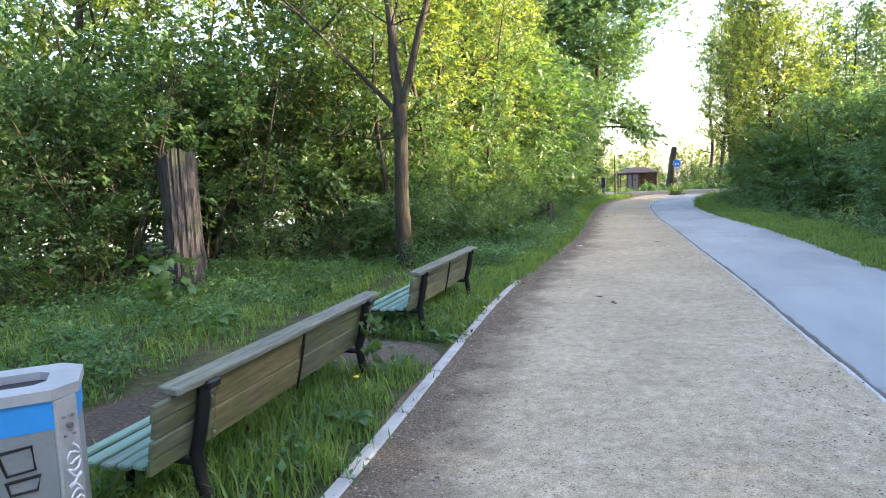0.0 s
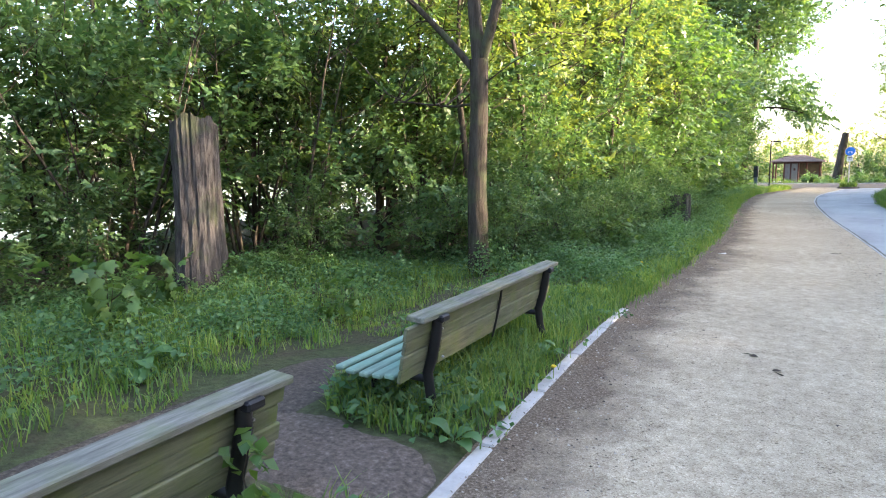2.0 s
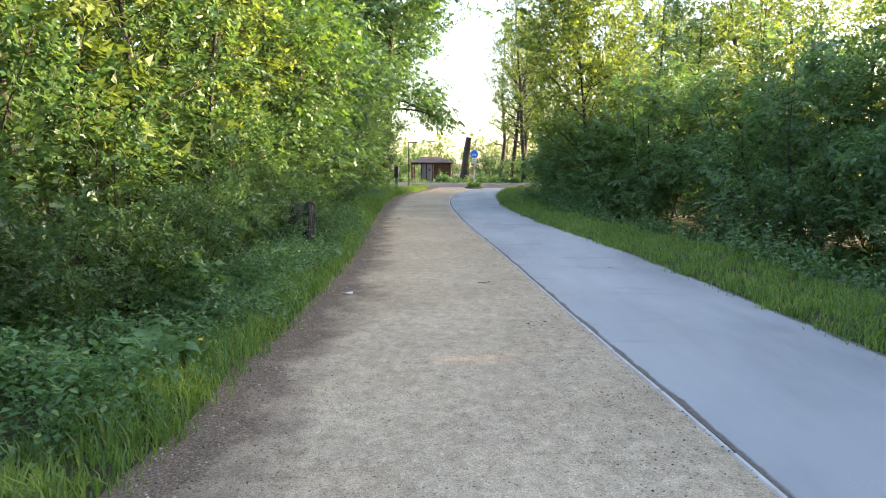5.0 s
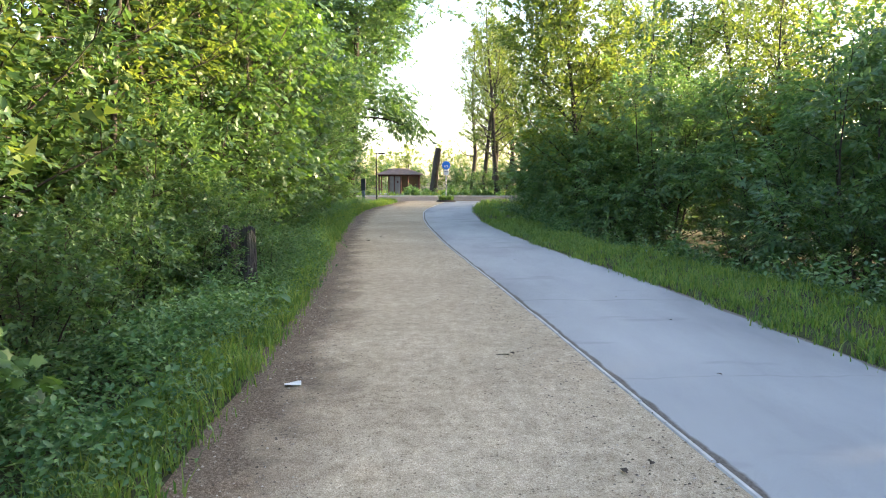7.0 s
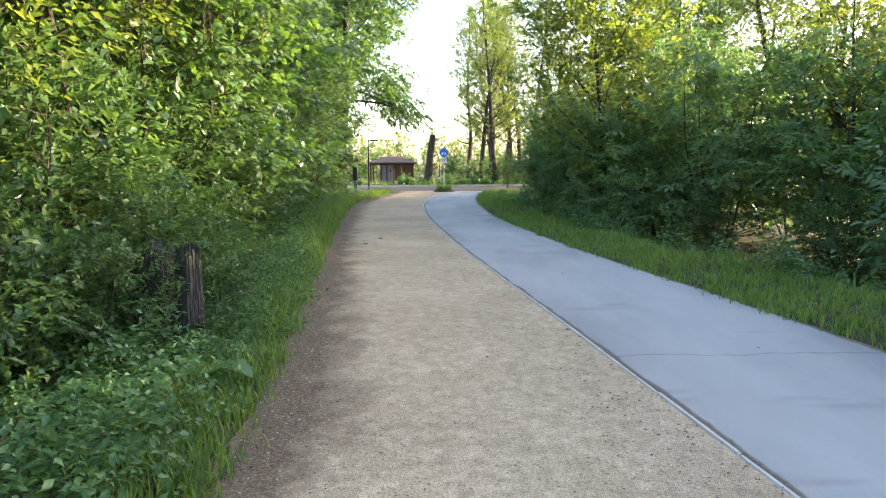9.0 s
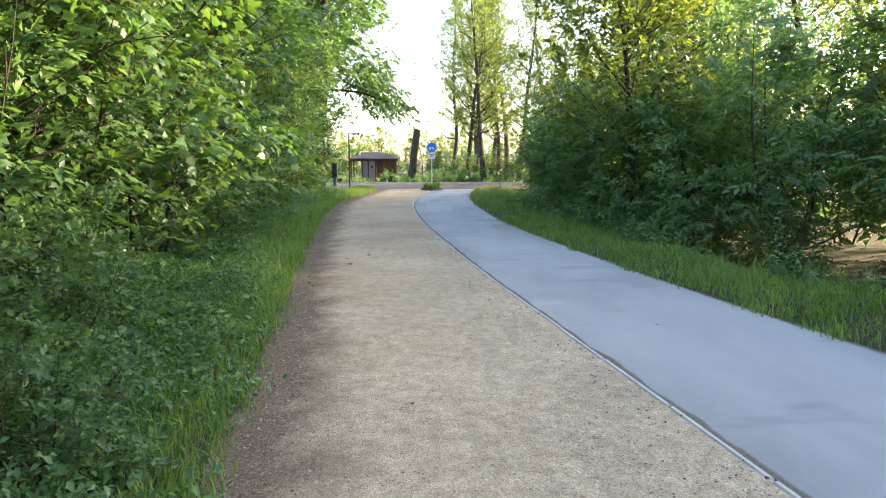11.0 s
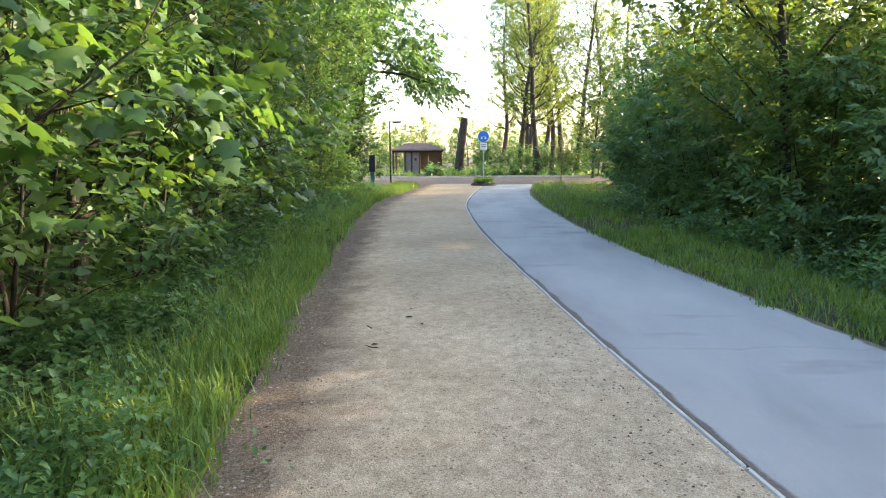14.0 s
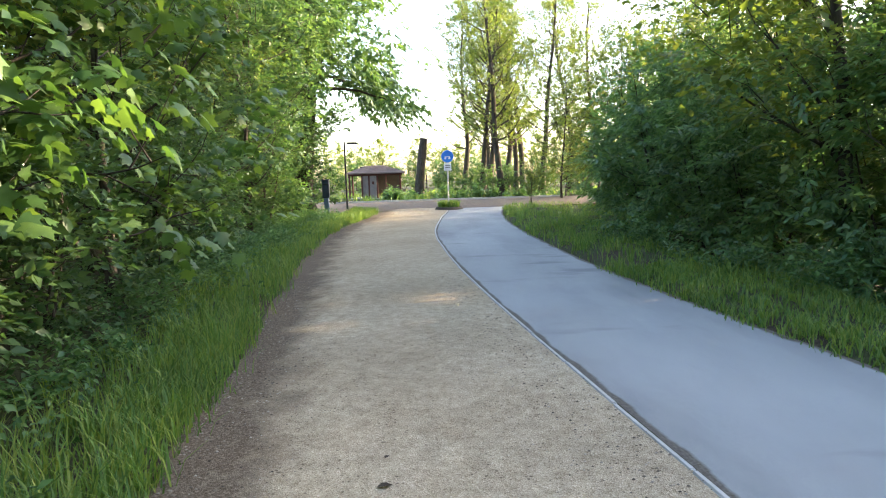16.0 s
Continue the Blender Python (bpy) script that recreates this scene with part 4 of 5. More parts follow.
def bench(x0, y0, x1, y1, yellow, label):
    """A park bench whose capped back runs from one point to the other; it faces away from the path."""
    L = math.hypot(x1 - x0, y1 - y0)
    rot = -math.degrees(math.atan2(x1 - x0, y1 - y0))
    root = thing("park_bench", pose((x0 + x1) / 2 - 0.05, (y0 + y1) / 2, 0.0, 0, 0, rot), label=label, category="bench", group="benches beside the path")
    part("cap_rail", box(0.125, L - 0.06, 0.035, (0.0, 0.03, 0.715), 0.006, pose(0, 0, 0, 0, 6, 0)), CAP_WOOD, root, "weathered grey top rail")
    lean = math.radians(11)
    h = 0.084
    for i in range(4):
        z = 0.645 - i * (h + 0.004)
        x = 0.0 - (0.70 - z) * math.tan(lean) + (0.005, -0.002, 0.006, 0.0)[i]
        e = (0.0, 0.022, 0.006, 0.016)[i]
        # the middle stretch of one bench carries the painted sun patch
        for a, b, m_ in ((-L / 2 - 0.05 + e, -L / 2 + 0.42, BACK_WOOD), (-L / 2 + 0.422, 0.03, SUNLIT_WOOD if yellow else BACK_WOOD), (0.034, L / 2 - e, BACK_WOOD)):
            part("back_board", box(0.026, b - a, h, (x, (a + b) / 2, z), 0.006, pose(0, 0, 0, 0, 11 + (i % 2), 0)), m_, root)
    for i in range(5):
        x = -0.55 + i * 0.094
        z = 0.335 + 0.010 * abs(i - 2.4)
        part("seat_slat", box(0.070, L - 0.05 + 0.02 * math.sin(i * 2.1), 0.032, (x, 0.01 * math.cos(i * 1.7), z), 0.009, pose(0, 0, 0, 0, (-9 if i == 0 else 3), 0)), SEAT_WOOD, root, "faded green seat slat")
    for s in (-1, 1):
        y = s * (L / 2 - 0.27)
        # curved back post that reaches from under the rail to the ground
        V, F = tubes([(np.array([(0.035, y, 0.705), (0.030, y, 0.60), (-0.005, y, 0.44), (-0.04, y, 0.33), (-0.02, y, 0.18), (0.03, y, 0.0), (0.05, y, -0.12)]), [0.034, 0.036, 0.036, 0.036, 0.034, 0.032, 0.032])], 8)
        part_mesh("back_post", mesh_from("back_post", V, F, 4), IRON, root, smooth=True)
        V, F = tubes([(np.array([(-0.02, y, 0.285), (-0.3, y, 0.295), (-0.50, y, 0.295), (-0.62, y, 0.28)]), [0.024, 0.024, 0.022, 0.018]),
                      (np.array([(-0.44, y, 0.30), (-0.45, y, 0.15), (-0.50, y, -0.12)]), [0.024, 0.022, 0.022])], 8)
        part_mesh("leg", mesh_from("leg", V, F, 4), IRON, root, smooth=True)
        part("bracket", box(0.07, 0.10, 0.045, (0.055, y + 0.02, 0.685), 0.01), IRON, root)
        for z in (0.62, 0.44):
            bm = rod(0.009, 0.006, 0.012, (0.055, y + 0.02, z), pose(0, 0, 0, 0, 90, 0), 8)
            part("bolt", bm, ZINC, root)
    V, F = tubes([(np.array([(0.02, 0.033, 0.69), (0.008, 0.033, 0.60), (-0.03, 0.033, 0.42), (-0.06, 0.033, 0.30)]), [0.010, 0.011, 0.009, 0.008])], 6)
    part_mesh("middle_strap", mesh_from("middle_strap", V, F, 4), IRON, root, smooth=True)
    return root


bench(-0.62, 1.17, -0.88, 3.80, True, "weathered park bench with mossy back boards coloured sunlit yellow mid-back")
bench(-0.97, 4.87, -1.18, 7.47, False, "weathered park bench with faded green slats")

# ---- litter bin ----
STEEL = plain_material("galvanised_steel", (0.50, 0.51, 0.53), 0.45, 0.55, 0.25, 5)
GREY_PAINT = plain_material("grey_painted_steel", (0.26, 0.27, 0.28), 0.5, 0.1, 0.3, 4)
BLUE = plain_material("blue_band", (0.02, 0.27, 0.66), 0.45, 0.0, 0.15, 4)
BLACK = plain_material("black_paint_and_hole_shade", (0.012, 0.012, 0.014), 0.6, 0.0, 0.2, 8)
WHITE = plain_material("white_paint", (0.78, 0.78, 0.80), 0.55, 0.0, 0.15, 6)


def chamfered(half, cut, z0, z1, hole=0.0):
    bm = bmesh.new()
    h, c = half, half - cut
    ring = [(h, -c), (h, c), (c, h), (-c, h), (-h, c), (-h, -c), (-c, -h), (c, -h)]
    lo, hi = [bm.verts.new((x, y, z0)) for x, y in ring], [bm.verts.new((x, y, z1)) for x, y in ring]
    for i in range(8):
        bm.faces.new((lo[i], lo[(i + 1) % 8], hi[(i + 1) % 8], hi[i]))
    bm.faces.new(list(reversed(lo)))
    if hole:
        inner = [bm.verts.new((x * hole, y * hole, z1)) for x, y in ring]
        deep = [bm.verts.new((x * hole, y * hole, z1 - 0.05)) for x, y in ring]
        for i in range(8):
            j = (i + 1) % 8
            bm.faces.new((hi[i], hi[j], inner[j], inner[i]))
            bm.faces.new((inner[i], inner[j], deep[j], deep[i]))
    else:
        bm.faces.new(hi)
    return bm


def stroke(points, r):
    return tubes([(np.array(points, float), [r] * len(points))], 5)


def litter_bin():
    root = thing("litter_bin", pose(-0.93, 0.72, 0.0, 0, 0, 47), label="grey metal litter bin with blue band and graffiti", category="bin")
    part("body", chamfered(0.205, 0.075, 0.06, 0.862), GREY_PAINT, root, "grey painted steel body")
    part("band", chamfered(0.209, 0.076, 0.75, 0.862), BLUE, root, "bright blue band")
    part("lid", chamfered(0.222, 0.085, 0.864, 0.905, 0.48), STEEL, root, "pale steel lid with a dark opening")
    # solid black plug gives the lid hole its dark inside
    part("opening", chamfered(0.112, 0.045, 0.846, 0.872), BLACK, root, "black plug that stands for the shade inside the lid hole")
    part("base", chamfered(0.17, 0.06, -0.03, 0.06), IRON, root)
    for s in (-1, 1):
        rail = box(0.10, 0.02, 0.80, (0.170 * s, -0.170, 0.46), 0.006, pose(0, 0, 0, 0, 0, 45 * s))
        part("corner_strip", rail, STEEL, root, "galvanised corner strip")
        part("lock", rod(0.012, 0.012, 0.02, (0.174 * s, -0.174, 0.748), pose(0, 0, 0, 90, 0, 45 * s), 10), ZINC, root)
    # scrawled strokes that cannot be read
    y = -0.2075
    for line in ([(-0.05, y, 0.69), (0.055, y, 0.70), (0.06, y, 0.61), (-0.03, y, 0.60), (-0.055, y, 0.695)],
                 [(-0.03, y, 0.575), (0.075, y, 0.585), (0.06, y, 0.53), (-0.025, y, 0.525), (-0.035, y, 0.58)],
                 [(-0.02, y, 0.51), (0.05, y, 0.46), (-0.03, y, 0.40), (0.07, y, 0.37)]):
        V, F = stroke(line, 0.0065)
        part_mesh("graffiti", mesh_from("graffiti", V, F, 4), BLACK, root, "black painted scrawl")
    for dx, z in ((-0.02, 0.785), (0.02, 0.785), (-0.02, 0.71), (0.02, 0.71)):
        part("bolt", rod(0.006, 0.005, 0.012, (0.176 + dx * 0.7, -0.176 + dx * 0.7, z), pose(0, 0, 0, 90, 0, 45), 8), ZINC, root)
    q = [(0.184 + 0.02 * math.sin(t_ * 2.4), -0.184 + 0.02 * math.sin(t_ * 2.4), 0.66 - 0.02 * t_ + 0.015 * math.cos(t_ * 4.1)) for t_ in np.linspace(0, 18, 60)]
    V, F = stroke(q, 0.0045)
    part_mesh("graffiti", mesh_from("graffiti", V, F, 4), WHITE, root, "white painted scrawl")
    return root


litter_bin()


# ---- stumps ----
def stump(name, x, y, h, r0, seed, material, label):
    """A broken trunk with deep upright fissures, flared foot and a splintered rim."""
    r = np.random.default_rng(seed)
    rings, sides = 26, 72
    th = np.arange(sides) * 2 * np.pi / sides
    ph = r.uniform(0, 6.28, 8)
    groove = 0.09 * np.sin(2 * th + ph[0]) + 0.06 * np.sin(5 * th + ph[1])
    top = 0.05 * np.sin(2 * th + ph[3]) + 0.03 * np.sin(5 * th + ph[4]) + r.uniform(-0.035, 0.035, sides)
    V = []
    for i in range(rings):
        f = i / (rings - 1)
        drift = 0.5 * math.sin(f * 4 + ph[5])
        crack = -0.075 * np.abs(np.sin(9.5 * th + drift + ph[2])) ** 6 - 0.04 * np.abs(np.sin(16 * th - drift + ph[6] + 0.8 * math.sin(f * 9))) ** 4
        rad = r0 * (1 + 0.35 * (1 - f) ** 4) * (1 + groove + crack + r.normal(0, 0.014, sides))
        V += [(rad[j] * math.cos(th[j]), rad[j] * math.sin(th[j]), -0.15 + f * (h + 0.15 + top[j])) for j in range(sides)]
    for k_, dz in ((0.75, -0.05), (0.35, -0.16)):
        V += [(V[(rings - 1) * sides + j][0] * k_, V[(rings - 1) * sides + j][1] * k_, h + dz + 0.5 * top[j]) for j in range(sides)]
    F = [(i * sides + j, i * sides + (j + 1) % sides, (i + 1) * sides + (j + 1) % sides, (i + 1) * sides + j) for i in range(rings + 1) for j in range(sides)]
    F.append(tuple((rings + 1) * sides + j for j in range(sides)))
    ob = part_mesh(name, mesh_from(name, V, F), material, smooth=False)
    ob.matrix_basis = pose(x, y, float(ground_z(x, y)))
    return tagged(ob, label, "tree stump")


stump("tall_stump", -6.2, 7.3, 2.22, 0.32, 6, DEADWOOD, "tall broken grey tree stump with weathered bark")
stump("low_stump", -2.62, 18.35, 0.84, 0.21, 8, DEADWOOD, "low weathered tree stump in the undergrowth")
stump("low_stump", -2.22, 18.15, 0.86, 0.11, 9, DEADWOOD, "slim weathered stump beside a thicker one")


# the leaning dead trunk beyond the road
V, F = tubes([(np.array([(0, 0, -0.1), (0.08, 0, 1.2), (0.22, 0, 2.5), (0.36, 0, 3.6), (0.55, 0, 4.9)]), [0.52, 0.38, 0.34, 0.36, 0.30])], 14)
ob = part_mesh("dead_tree", mesh_from("dead_tree", V, F, 4), BARK, smooth=True)
ob.matrix_basis = pose(0.1, 77, -0.05)
tagged(ob, "dark leaning dead tree beyond the road", "tree")

# ---- sign ----
SIGN_BLUE = plain_material("sign_blue", (0.02, 0.20, 0.72), 0.4, 0.0, 0.1, 4)


def sign():
    root = thing("path_sign", pose(1.10, 55.5, 0.0), label="round blue path sign above a white plate on a pole", category="sign")
    part("pole", rod(0.038, 0.038, 3.0, (0, 0, -0.1)), STEEL, root, "grey steel pole")
    face = pose(0, -0.045, 2.60, 90, 0, 0)
    bm = bmesh.new()
    bmesh.ops.create_cone(bm, cap_ends=True, segments=40, radius1=0.30, radius2=0.30, depth=0.02, matrix=face)
    part("disc", bm, SIGN_BLUE, root, "blue disc")
    bm = bmesh.new()
    bmesh.ops.create_cone(bm, cap_ends=True, segments=40, radius1=0.312, radius2=0.312, depth=0.014, matrix=face)
    part("rim", bm, WHITE, root, "white rim")
    bm = box(0.26, 0.006, 0.03, (0, -0.058, 2.58))
    part("pictogram", bm, WHITE, root, "white bar")
    bm = rod(0.05, 0.05, 0.006, (-0.1, -0.055, 2.51), pose(0, 0, 0, 90, 0, 0), 16)
    part("pictogram", bm, WHITE, root, "white wheel mark")
    bm = rod(0.05, 0.05, 0.006, (0.1, -0.055, 2.51), pose(0, 0, 0, 90, 0, 0), 16)
    part("pictogram", bm, WHITE, root, "white wheel mark")
    part("plate", box(0.36, 0.015, 0.36, (0, -0.045, 2.08), 0.01), WHITE, root, "white supplementary plate")
    part("plate_text", box(0.26, 0.006, 0.03, (0, -0.056, 2.16)), BLACK, root)
    part("plate_text", box(0.22, 0.006, 0.03, (0, -0.056, 2.06)), BLACK, root)


sign()
bm = bmesh.new()
bmesh.ops.create_cone(bm, cap_ends=True, segments=28, radius1=0.72, radius2=0.62, depth=0.12, matrix=Matrix.Translation((1.1, 55.4, 0.06)) @ Matrix.Diagonal((1, 1.5, 1, 1)))
tagged(part("traffic_island", bm, SOIL), "dark soil island at the foot of the sign", "island", kind="structure")
ang, rr = rng.uniform(0, 6.28, 1500), np.sqrt(rng.uniform(0, 1, 1500)) * 0.52
P = np.stack([1.1 + rr * np.cos(ang), 55.4 + 1.4 * rr * np.sin(ang), np.full(1500, 0.105)], -1)
tagged(part_mesh("island_grass", grass_mesh("island_grass", P, 0.36, rng, 0.014), GRASS), "tuft of grass around the sign pole", "grass", kind="stuff")

# ---- lamp and marker post ----
root = thing("street_lamp", pose(-4.25, 59.0, 0), label="slim dark lamp post with a flat lamp head", category="lamp")
part("pole", rod(0.055, 0.04, 3.75, (0, 0, -0.1)), IRON, root)
part("arm", box(0.5, 0.05, 0.05, (0.22, 0, 3.60), 0.01), IRON, root)
part("head", box(0.55, 0.24, 0.10, (0.42, 0, 3.58), 0.03), IRON, root, "flat dark lamp head")
part("lamp_glass", box(0.40, 0.18, 0.02, (0.42, 0, 3.523), 0.004), WHITE, root, "white lamp glass")

POST_DARK = plain_material("dark_blue_steel", (0.025, 0.035, 0.055), 0.5, 0.2, 0.3, 5)
POST_BLUE = plain_material("grey_blue_steel", (0.09, 0.14, 0.20), 0.5, 0.2, 0.3, 5)
root = thing("dog_waste_post", pose(-4.2, 49.6, 0.03) @ Matrix.Diagonal((1, 1, 1.25, 1)), label="dark blue metal box on a grey-blue post", category="post")
part("post", box(0.20, 0.16, 0.80, (0, 0, 0.33), 0.02), POST_BLUE, root, "grey-blue post")
part("box", box(0.28, 0.24, 0.56, (0, 0, 0.98), 0.02), POST_DARK, root, "dark blue box")
part("box_cap", box(0.31, 0.27, 0.03, (0, 0, 1.275), 0.008), POST_DARK, root)
# no cut in the box: a black strip paints the slot's dark inside
part("slot", box(0.16, 0.01, 0.04, (0, -0.122, 1.12)), BLACK, root)

# ---- hut ----
TILE = plain_material("reddish_roofing", (0.23, 0.165, 0.14), 0.85, 0, 0.4, 3)
RED_WOOD = plain_material("dark_red_wood", (0.10, 0.035, 0.028), 0.8, 0, 0.4, 5)
PALE_WALL = plain_material("pale_board_wall", (0.26, 0.225, 0.21), 0.85, 0, 0.3, 3)
# for railing boards and vent, and for the painted shade inside the hut
DARK_IN = plain_material("dark_board_and_inside", (0.075, 0.07, 0.062), 0.85, 0, 0.4, 3)


def hut():
    cx, y, z0 = -3.55, 80.0, -0.05
    root = thing("wooden_hut", pose(cx, y, z0), label="small wooden hut with hipped red roof and open porch", category="hut")
    bm = bmesh.new()
    a, b, e, t_ = 2.55, 2.0, 2.12, 2.85
    lo = [bm.verts.new(p) for p in ((-a, -b, e), (a, -b, e), (a, b, e), (-a, b, e))]
    up = [bm.verts.new(p) for p in ((-a, -b, e + 0.09), (a, -b, e + 0.09), (a, b, e + 0.09), (-a, b, e + 0.09))]
    tp = [bm.verts.new(p) for p in ((-0.7, -0.3, t_), (0.7, -0.3, t_), (0.7, 0.3, t_), (-0.7, 0.3, t_))]
    bm.faces.new(list(reversed(lo)))
    bm.faces.new(tp)
    for i in range(4):
        j = (i + 1) % 4
        bm.faces.new((lo[i], lo[j], up[j], up[i]))
        bm.faces.new((up[i], up[j], tp[j], tp[i]))
    roof = part("roof", bm, TILE, root, "hipped reddish roof")
    part("ridge_vent", box(0.5, 0.35, 0.22, (-1.1, -0.5, t_ - 0.18), 0.02), DARK_IN, roof)
    for i in range(9):
        f = i / 9
        part("roof_course", box(2 * (a - 1.75 * f), 0.05, 0.03, (0, -b + 1.68 * f + 0.05, e + 0.11 + 0.64 * f), 0.006), TILE, roof)
    for x in (-2.2, -1.15, -0.55, 0.15, 0.9, 2.1):
        part("post", box(0.14, 0.14, 2.14, (x, -1.62, 1.07), 0.015), RED_WOOD, root, "dark red post")
    for x in (-2.2, 2.1):
        part("post", box(0.14, 0.14, 2.14, (x, 1.62, 1.07), 0.015), RED_WOOD, root, "dark red post")
    part("beam", box(4.6, 0.12, 0.16, (0, -1.62, 2.04), 0.01), RED_WOOD, root)
    wall = part("wall", box(1.18, 3.0, 2.04, (-0.52, -0.08, 1.02), 0.01), PALE_WALL, root, "pale boarded wall")
    for i in range(7):
        part("board", box(0.145, 0.02, 1.95, (-1.02 + i * 0.165, -1.59, 1.0), 0.004), PALE_WALL, wall)
    part("door", box(0.5, 0.03, 1.7, (-0.2, -1.61, 0.88), 0.01), PALE_WALL, root, "pale door")
    part("door_notice", box(0.18, 0.01, 0.25, (-0.2, -1.632, 1.35)), RED_WOOD, root)
    # added panel that makes the open bay look dark inside
    part("back_wall", box(2.1, 0.1, 2.04, (1.1, 1.4, 1.02)), DARK_IN, root, "dark panel added for the shaded inside of the open bay")
    for z in (0.45, 0.85):
        part("railing", box(1.25, 0.06, 0.10, (1.5, -1.60, z), 0.01), DARK_IN, root)
    for i in range(7):
        part("railing_board", box(0.11, 0.03, 0.85, (0.98 + i * 0.17, -1.585, 0.47), 0.005), DARK_IN, root)
    part("floor_slab", box(4.7, 3.6, 0.12, (0, 0, 0.0), 0.01), CONCRETE, root)


hut()
# low kerb of the crossing road
kr = thing("road_kerb", label="low pale kerb along the crossing road", category="kerb", kind="structure")
for i in range(18):
    part("kerb_stone", box(0.98, 0.14, 0.16, (-7.5 + i * 1.0, 68.3 - 0.01 * abs(i - 9) ** 1.5, 0.03), 0.015), EDGING, kr)

# ---- fallen leaves, twigs and paper on the paths ----
DRY = plain_material("dry_leaf", (0.06, 0.04, 0.025), 0.8, 0, 0.4, 20)
PAPER = plain_material("white_paper", (0.72, 0.70, 0.66), 0.8, 0, 0.15, 10)


def fallen_leaf(x, y, size, turn, seed):
    r = random.Random(seed)
    bm = bmesh.new()
    ring = [bm.verts.new((size * w * (1 + r.uniform(-0.2, 0.2)), size * l, 0.004 + abs(w) * size * r.uniform(0.2, 0.7))) for l, w in ((-0.5, 0), (-0.2, 0.3), (0.1, 0.34), (0.5, 0), (0.1, -0.3), (-0.2, -0.32))]
    c = bm.verts.new((0, 0, 0.004))
    for i in range(6):
        bm.faces.new((ring[i], ring[(i + 1) % 6], c))
    ob = part("fallen_leaf", bm, DRY)
    ob.matrix_basis = pose(x, y, 0.018, 0, 0, turn)
    tagged(ob, "curled dark dry leaf lying on the path", "leaf", "fallen leaves on the path")


for i, (x, y, s) in enumerate(((0.50, 7.63, 0.10), (0.70, 7.29, 0.11), (-0.02, 8.32, 0.06), (0.13, 8.10, 0.05), (-0.30, 6.35, 0.06), (1.37, 6.22, 0.05), (1.55, 12.96, 0.07), (1.11, 6.31, 0.05),
                               (1.36, 12.87, 0.09), (1.25, 18.99, 0.06), (0.36, 17.85, 0.06), (2.78, 18.02, 0.06), (1.03, 15.23, 0.09), (1.25, 18.72, 0.10), (3.0, 16.6, 0.06), (2.66, 14.59, 0.07),
                               (-1.18, 26.99, 0.12), (-1.05, 26.74, 0.10), (-1.41, 26.08, 0.10), (-1.18, 27.33, 0.06), (-0.19, 28.45, 0.06), (0.3, 22.4, 0.05), (-0.5, 20.1, 0.06), (1.9, 22.0, 0.06))):
    fallen_leaf(x, y, s * 0.72, pr.uniform(0, 360), i)
for x, y, ln, tn in ((-1.38, 26.0, 0.16, 60), (0.52, 7.66, 0.14, 85), (-1.5, 26.6, 0.12, 20), (0.75, 7.2, 0.1, 40), (1.0, 15.2, 0.12, 80)):
    b = bough((0, 0, 0.006), (0, 1, 0), ln, np.random.default_rng(int(ln * 1000)), 5, 0, 0.25)
    b[:, 2] = 0.006
    V, F = tubes([(b, [0.005, 0.005, 0.004, 0.004, 0.003, 0.002])], 5)
    ob = part_mesh("twig", mesh_from("twig", V, F, 4), BARK_DARK)
    ob.matrix_basis = pose(x, y, 0.015, 0, 0, tn)
    tagged(ob, "short dark twig lying on the gravel", "twig", "twigs on the path")
bm = box(0.13, 0.075, 0.004, (0, 0, 0), 0.001)
bmesh.ops.subdivide_edges(bm, edges=bm.edges[:], cuts=3, use_grid_fill=True)
for v in bm.verts:
    v.co.z += 0.012 * math.sin(v.co.x * 25) * math.sin(v.co.y * 40 + 1)
ob = part("paper_scrap", bm, PAPER)
ob.matrix_basis = pose(-0.79, 14.38, 0.022, 0, 0, 12)
tagged(ob, "crumpled white scrap of paper on the gravel", "litter")


# ivy on the end post of a bench, and a dandelion beside it
ir = np.random.default_rng(17)
iv = np.stack([-0.80 + ir.normal(0, 0.035, 46), 3.50 + ir.normal(0, 0.05, 46), ir.uniform(0.15, 0.62, 46)], -1)
iw = unit(np.stack([np.full(46, 0.8), ir.normal(0, 0.6, 46), ir.normal(-0.2, 0.3, 46)], -1))
root = thing("ivy", label="pale green ivy climbing a bench post", category="plant")
part_mesh("leaves", leaf_mesh("leaves", iv, iw, 0.075, ir, 0.9, 0.3, 0.5), LEAF_MAPLE, root)
V, F = tubes([(np.array([(-0.84, 3.5, 0.0), (-0.81, 3.53, 0.2), (-0.83, 3.48, 0.42), (-0.79, 3.51, 0.62)]), [0.006, 0.005, 0.004, 0.003])], 5)
part_mesh("stem", mesh_from("stem", V, F, 4), BARK, root)
YELLOW = plain_material("dandelion_yellow", (0.75, 0.55, 0.03), 0.7, 0, 0.2, 30)
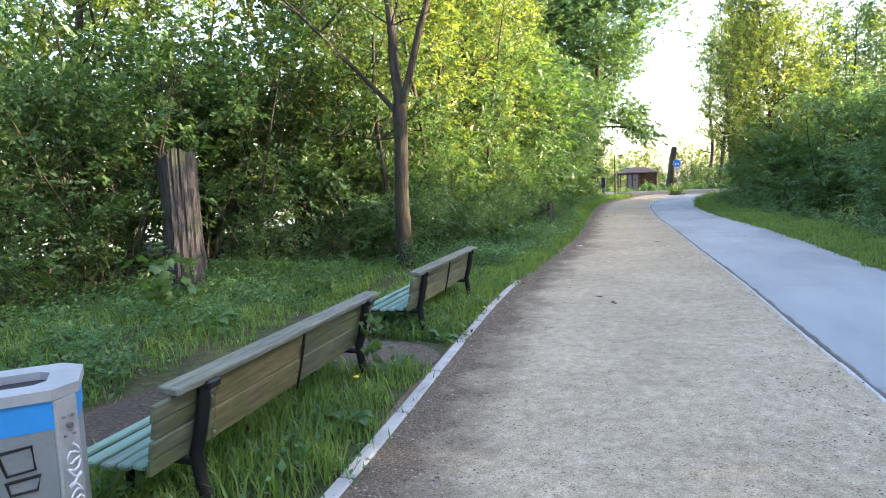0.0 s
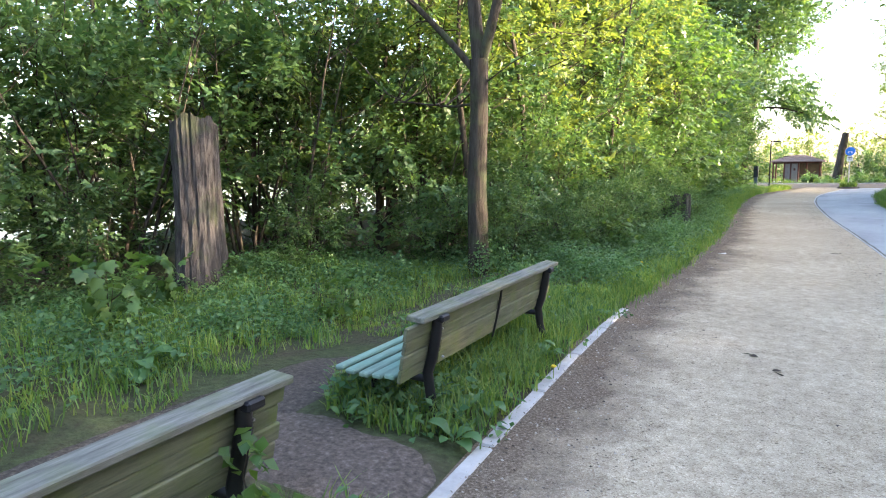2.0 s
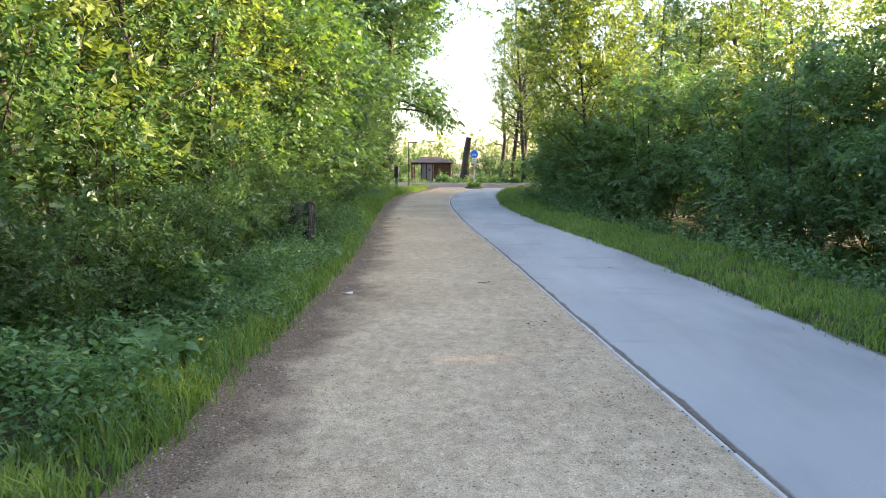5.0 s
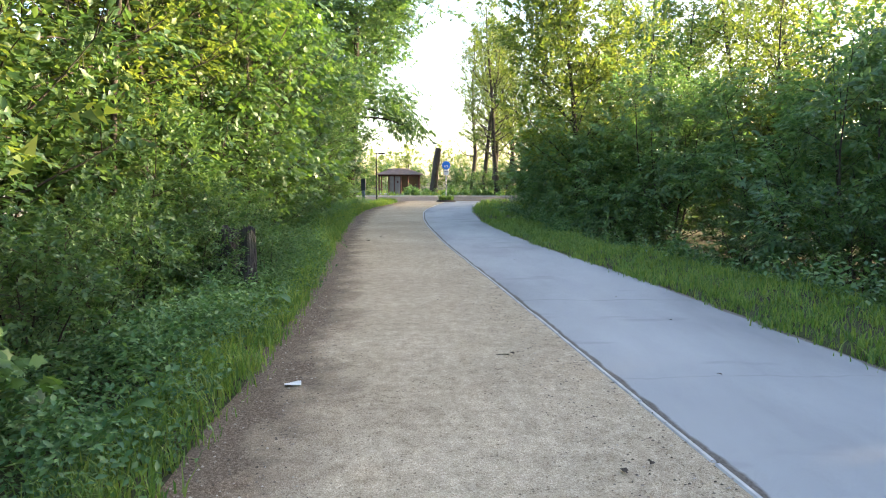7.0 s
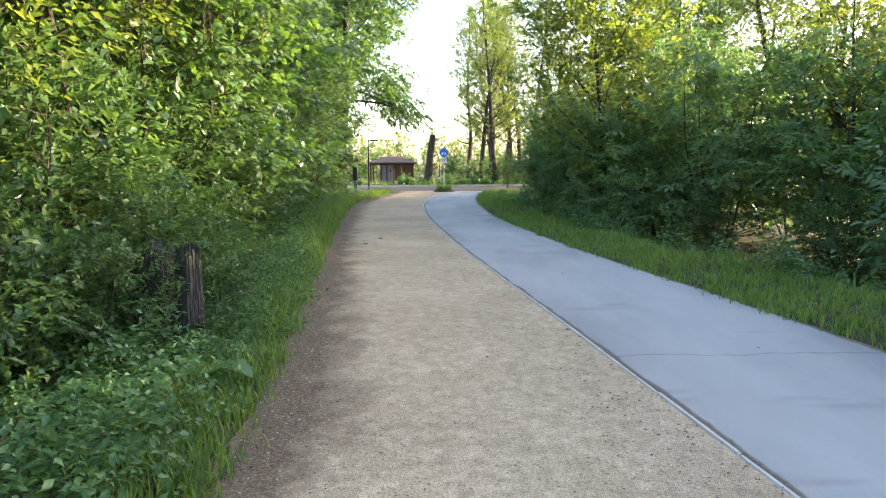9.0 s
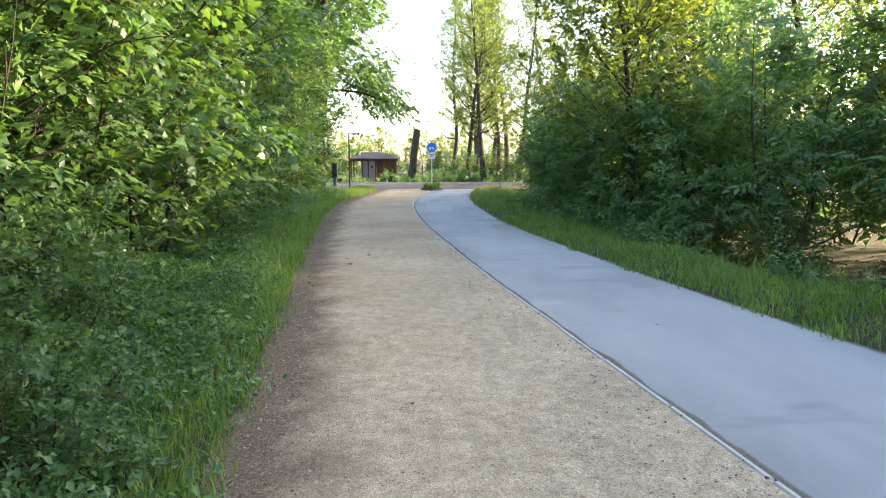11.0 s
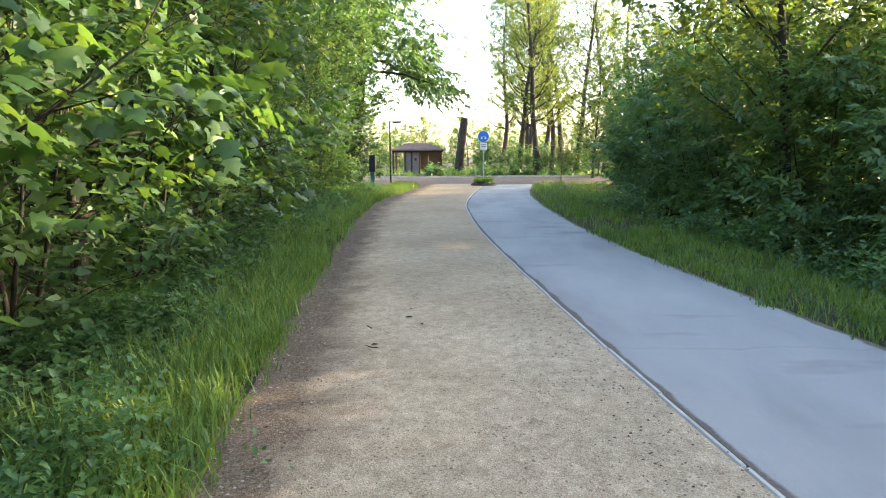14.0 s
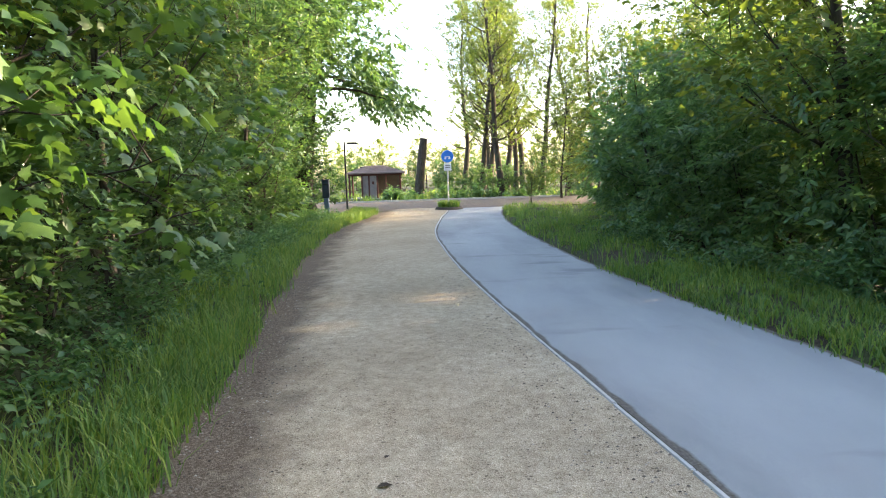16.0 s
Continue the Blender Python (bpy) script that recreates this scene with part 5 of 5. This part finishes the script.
for x, y, h in ((-0.66, 2.95, 0.24), (-0.72, 6.3, 0.14), (-1.5, 11.6, 0.16), (-2.0, 14.7, 0.18)):
    root = thing("dandelion", pose(x, y, float(ground_z(x, y))), label="yellow dandelion flower on a thin stem", category="flower", group="dandelions in the grass")
    part("stem", rod(0.003, 0.0025, h, (0, 0, 0), None, 6), GRASS, root)
    bm = bmesh.new()
    bmesh.ops.create_icosphere(bm, subdivisions=2, radius=0.021, matrix=Matrix.Translation((0, 0, h)) @ Matrix.Diagonal((1, 1, 0.5, 1)))
    for v in bm.verts:
        v.co += Vector((pr.uniform(-1, 1), pr.uniform(-1, 1), pr.uniform(-1, 1))) * 0.003
    part("flower_head", bm, YELLOW, root, "yellow flower head")

# dry arching stalks that lean out of the weeds
for x, y, ln, az in ((-2.75, 22.3, 1.0, 20), (-3.0, 21.4, 0.8, 75), (-2.9, 23.1, 0.7, -30), (-2.75, 15.1, 0.8, 40), (-2.9, 12.4, 0.7, 100)):
    b = bough((0, 0, -0.03), (0.25, 0, 1), ln, np.random.default_rng(int(ln * 100 + az + 50)), 7, -1.6, 0.08)
    V, F = tubes([(b, np.linspace(0.007, 0.002, 8))], 5)
    ob = part_mesh("dry_stalk", mesh_from("dry_stalk", V, F, 4), DEADWOOD, smooth=True)
    ob.matrix_basis = pose(x, y, float(ground_z(x, y)), 0, 0, az)
    tagged(ob, "thin dry stalk arching out of the weeds", "stalk", "dry stalks in the verge")


# loose stones, mostly along the grass
def stones(n, size, near, material, label):
    y = rng.uniform(-3, 34, n)
    a, b = left_edge(y), kerb_line(y)
    u = rng.uniform(0, 1, n) ** near
    x = a + (b - a) * u
    P = np.stack([x, y, np.full(n, 0.008)], -1)
    T = np.array([(1, 0, 0), (0, 1, 0), (-1, 0, 0), (0, -1, 0), (0, 0, 0.7)])
    th = rng.uniform(0, 6.28, n)
    s = size * rng.uniform(0.4, 1.3, n)
    X = T[None, :, 0] * np.cos(th)[:, None] - T[None, :, 1] * np.sin(th)[:, None]
    Y = T[None, :, 0] * np.sin(th)[:, None] + T[None, :, 1] * np.cos(th)[:, None]
    V = P[:, None] + np.stack([X, Y * 0.7, np.repeat(T[None, :, 2], n, 0)], -1) * s[:, None, None]
    q = np.arange(n)[:, None] * 5
    F = np.concatenate([q + np.array(t_) for t_ in ((0, 1, 4), (1, 2, 4), (2, 3, 4), (3, 0, 4))], 1).reshape(-1, 3)
    tagged(part_mesh("loose_gravel", mesh_from("loose_gravel", V.reshape(-1, 3), F, 3), material), label, "gravel", kind="stuff")


nst = Nodes("loose_stone", 0.9, 0.2)
nst.color(nst.ramp(nst.island(), [(0.0, (0.05, 0.04, 0.03)), (0.6, (0.22, 0.185, 0.145)), (1.0, (0.40, 0.36, 0.30))]))
stones(15000, 0.010, 1.5, nst.mat, "small loose stones scattered on the gravel")
nbits = Nodes("dark_debris", 0.9, 0.15)
nbits.color(nbits.ramp(nbits.island(), [(0.0, (0.05, 0.04, 0.03)), (1.0, (0.20, 0.16, 0.12))]))
stones(6000, 0.010, 1.3, nbits.mat, "dark bits of bark and leaf scattered on the gravel")
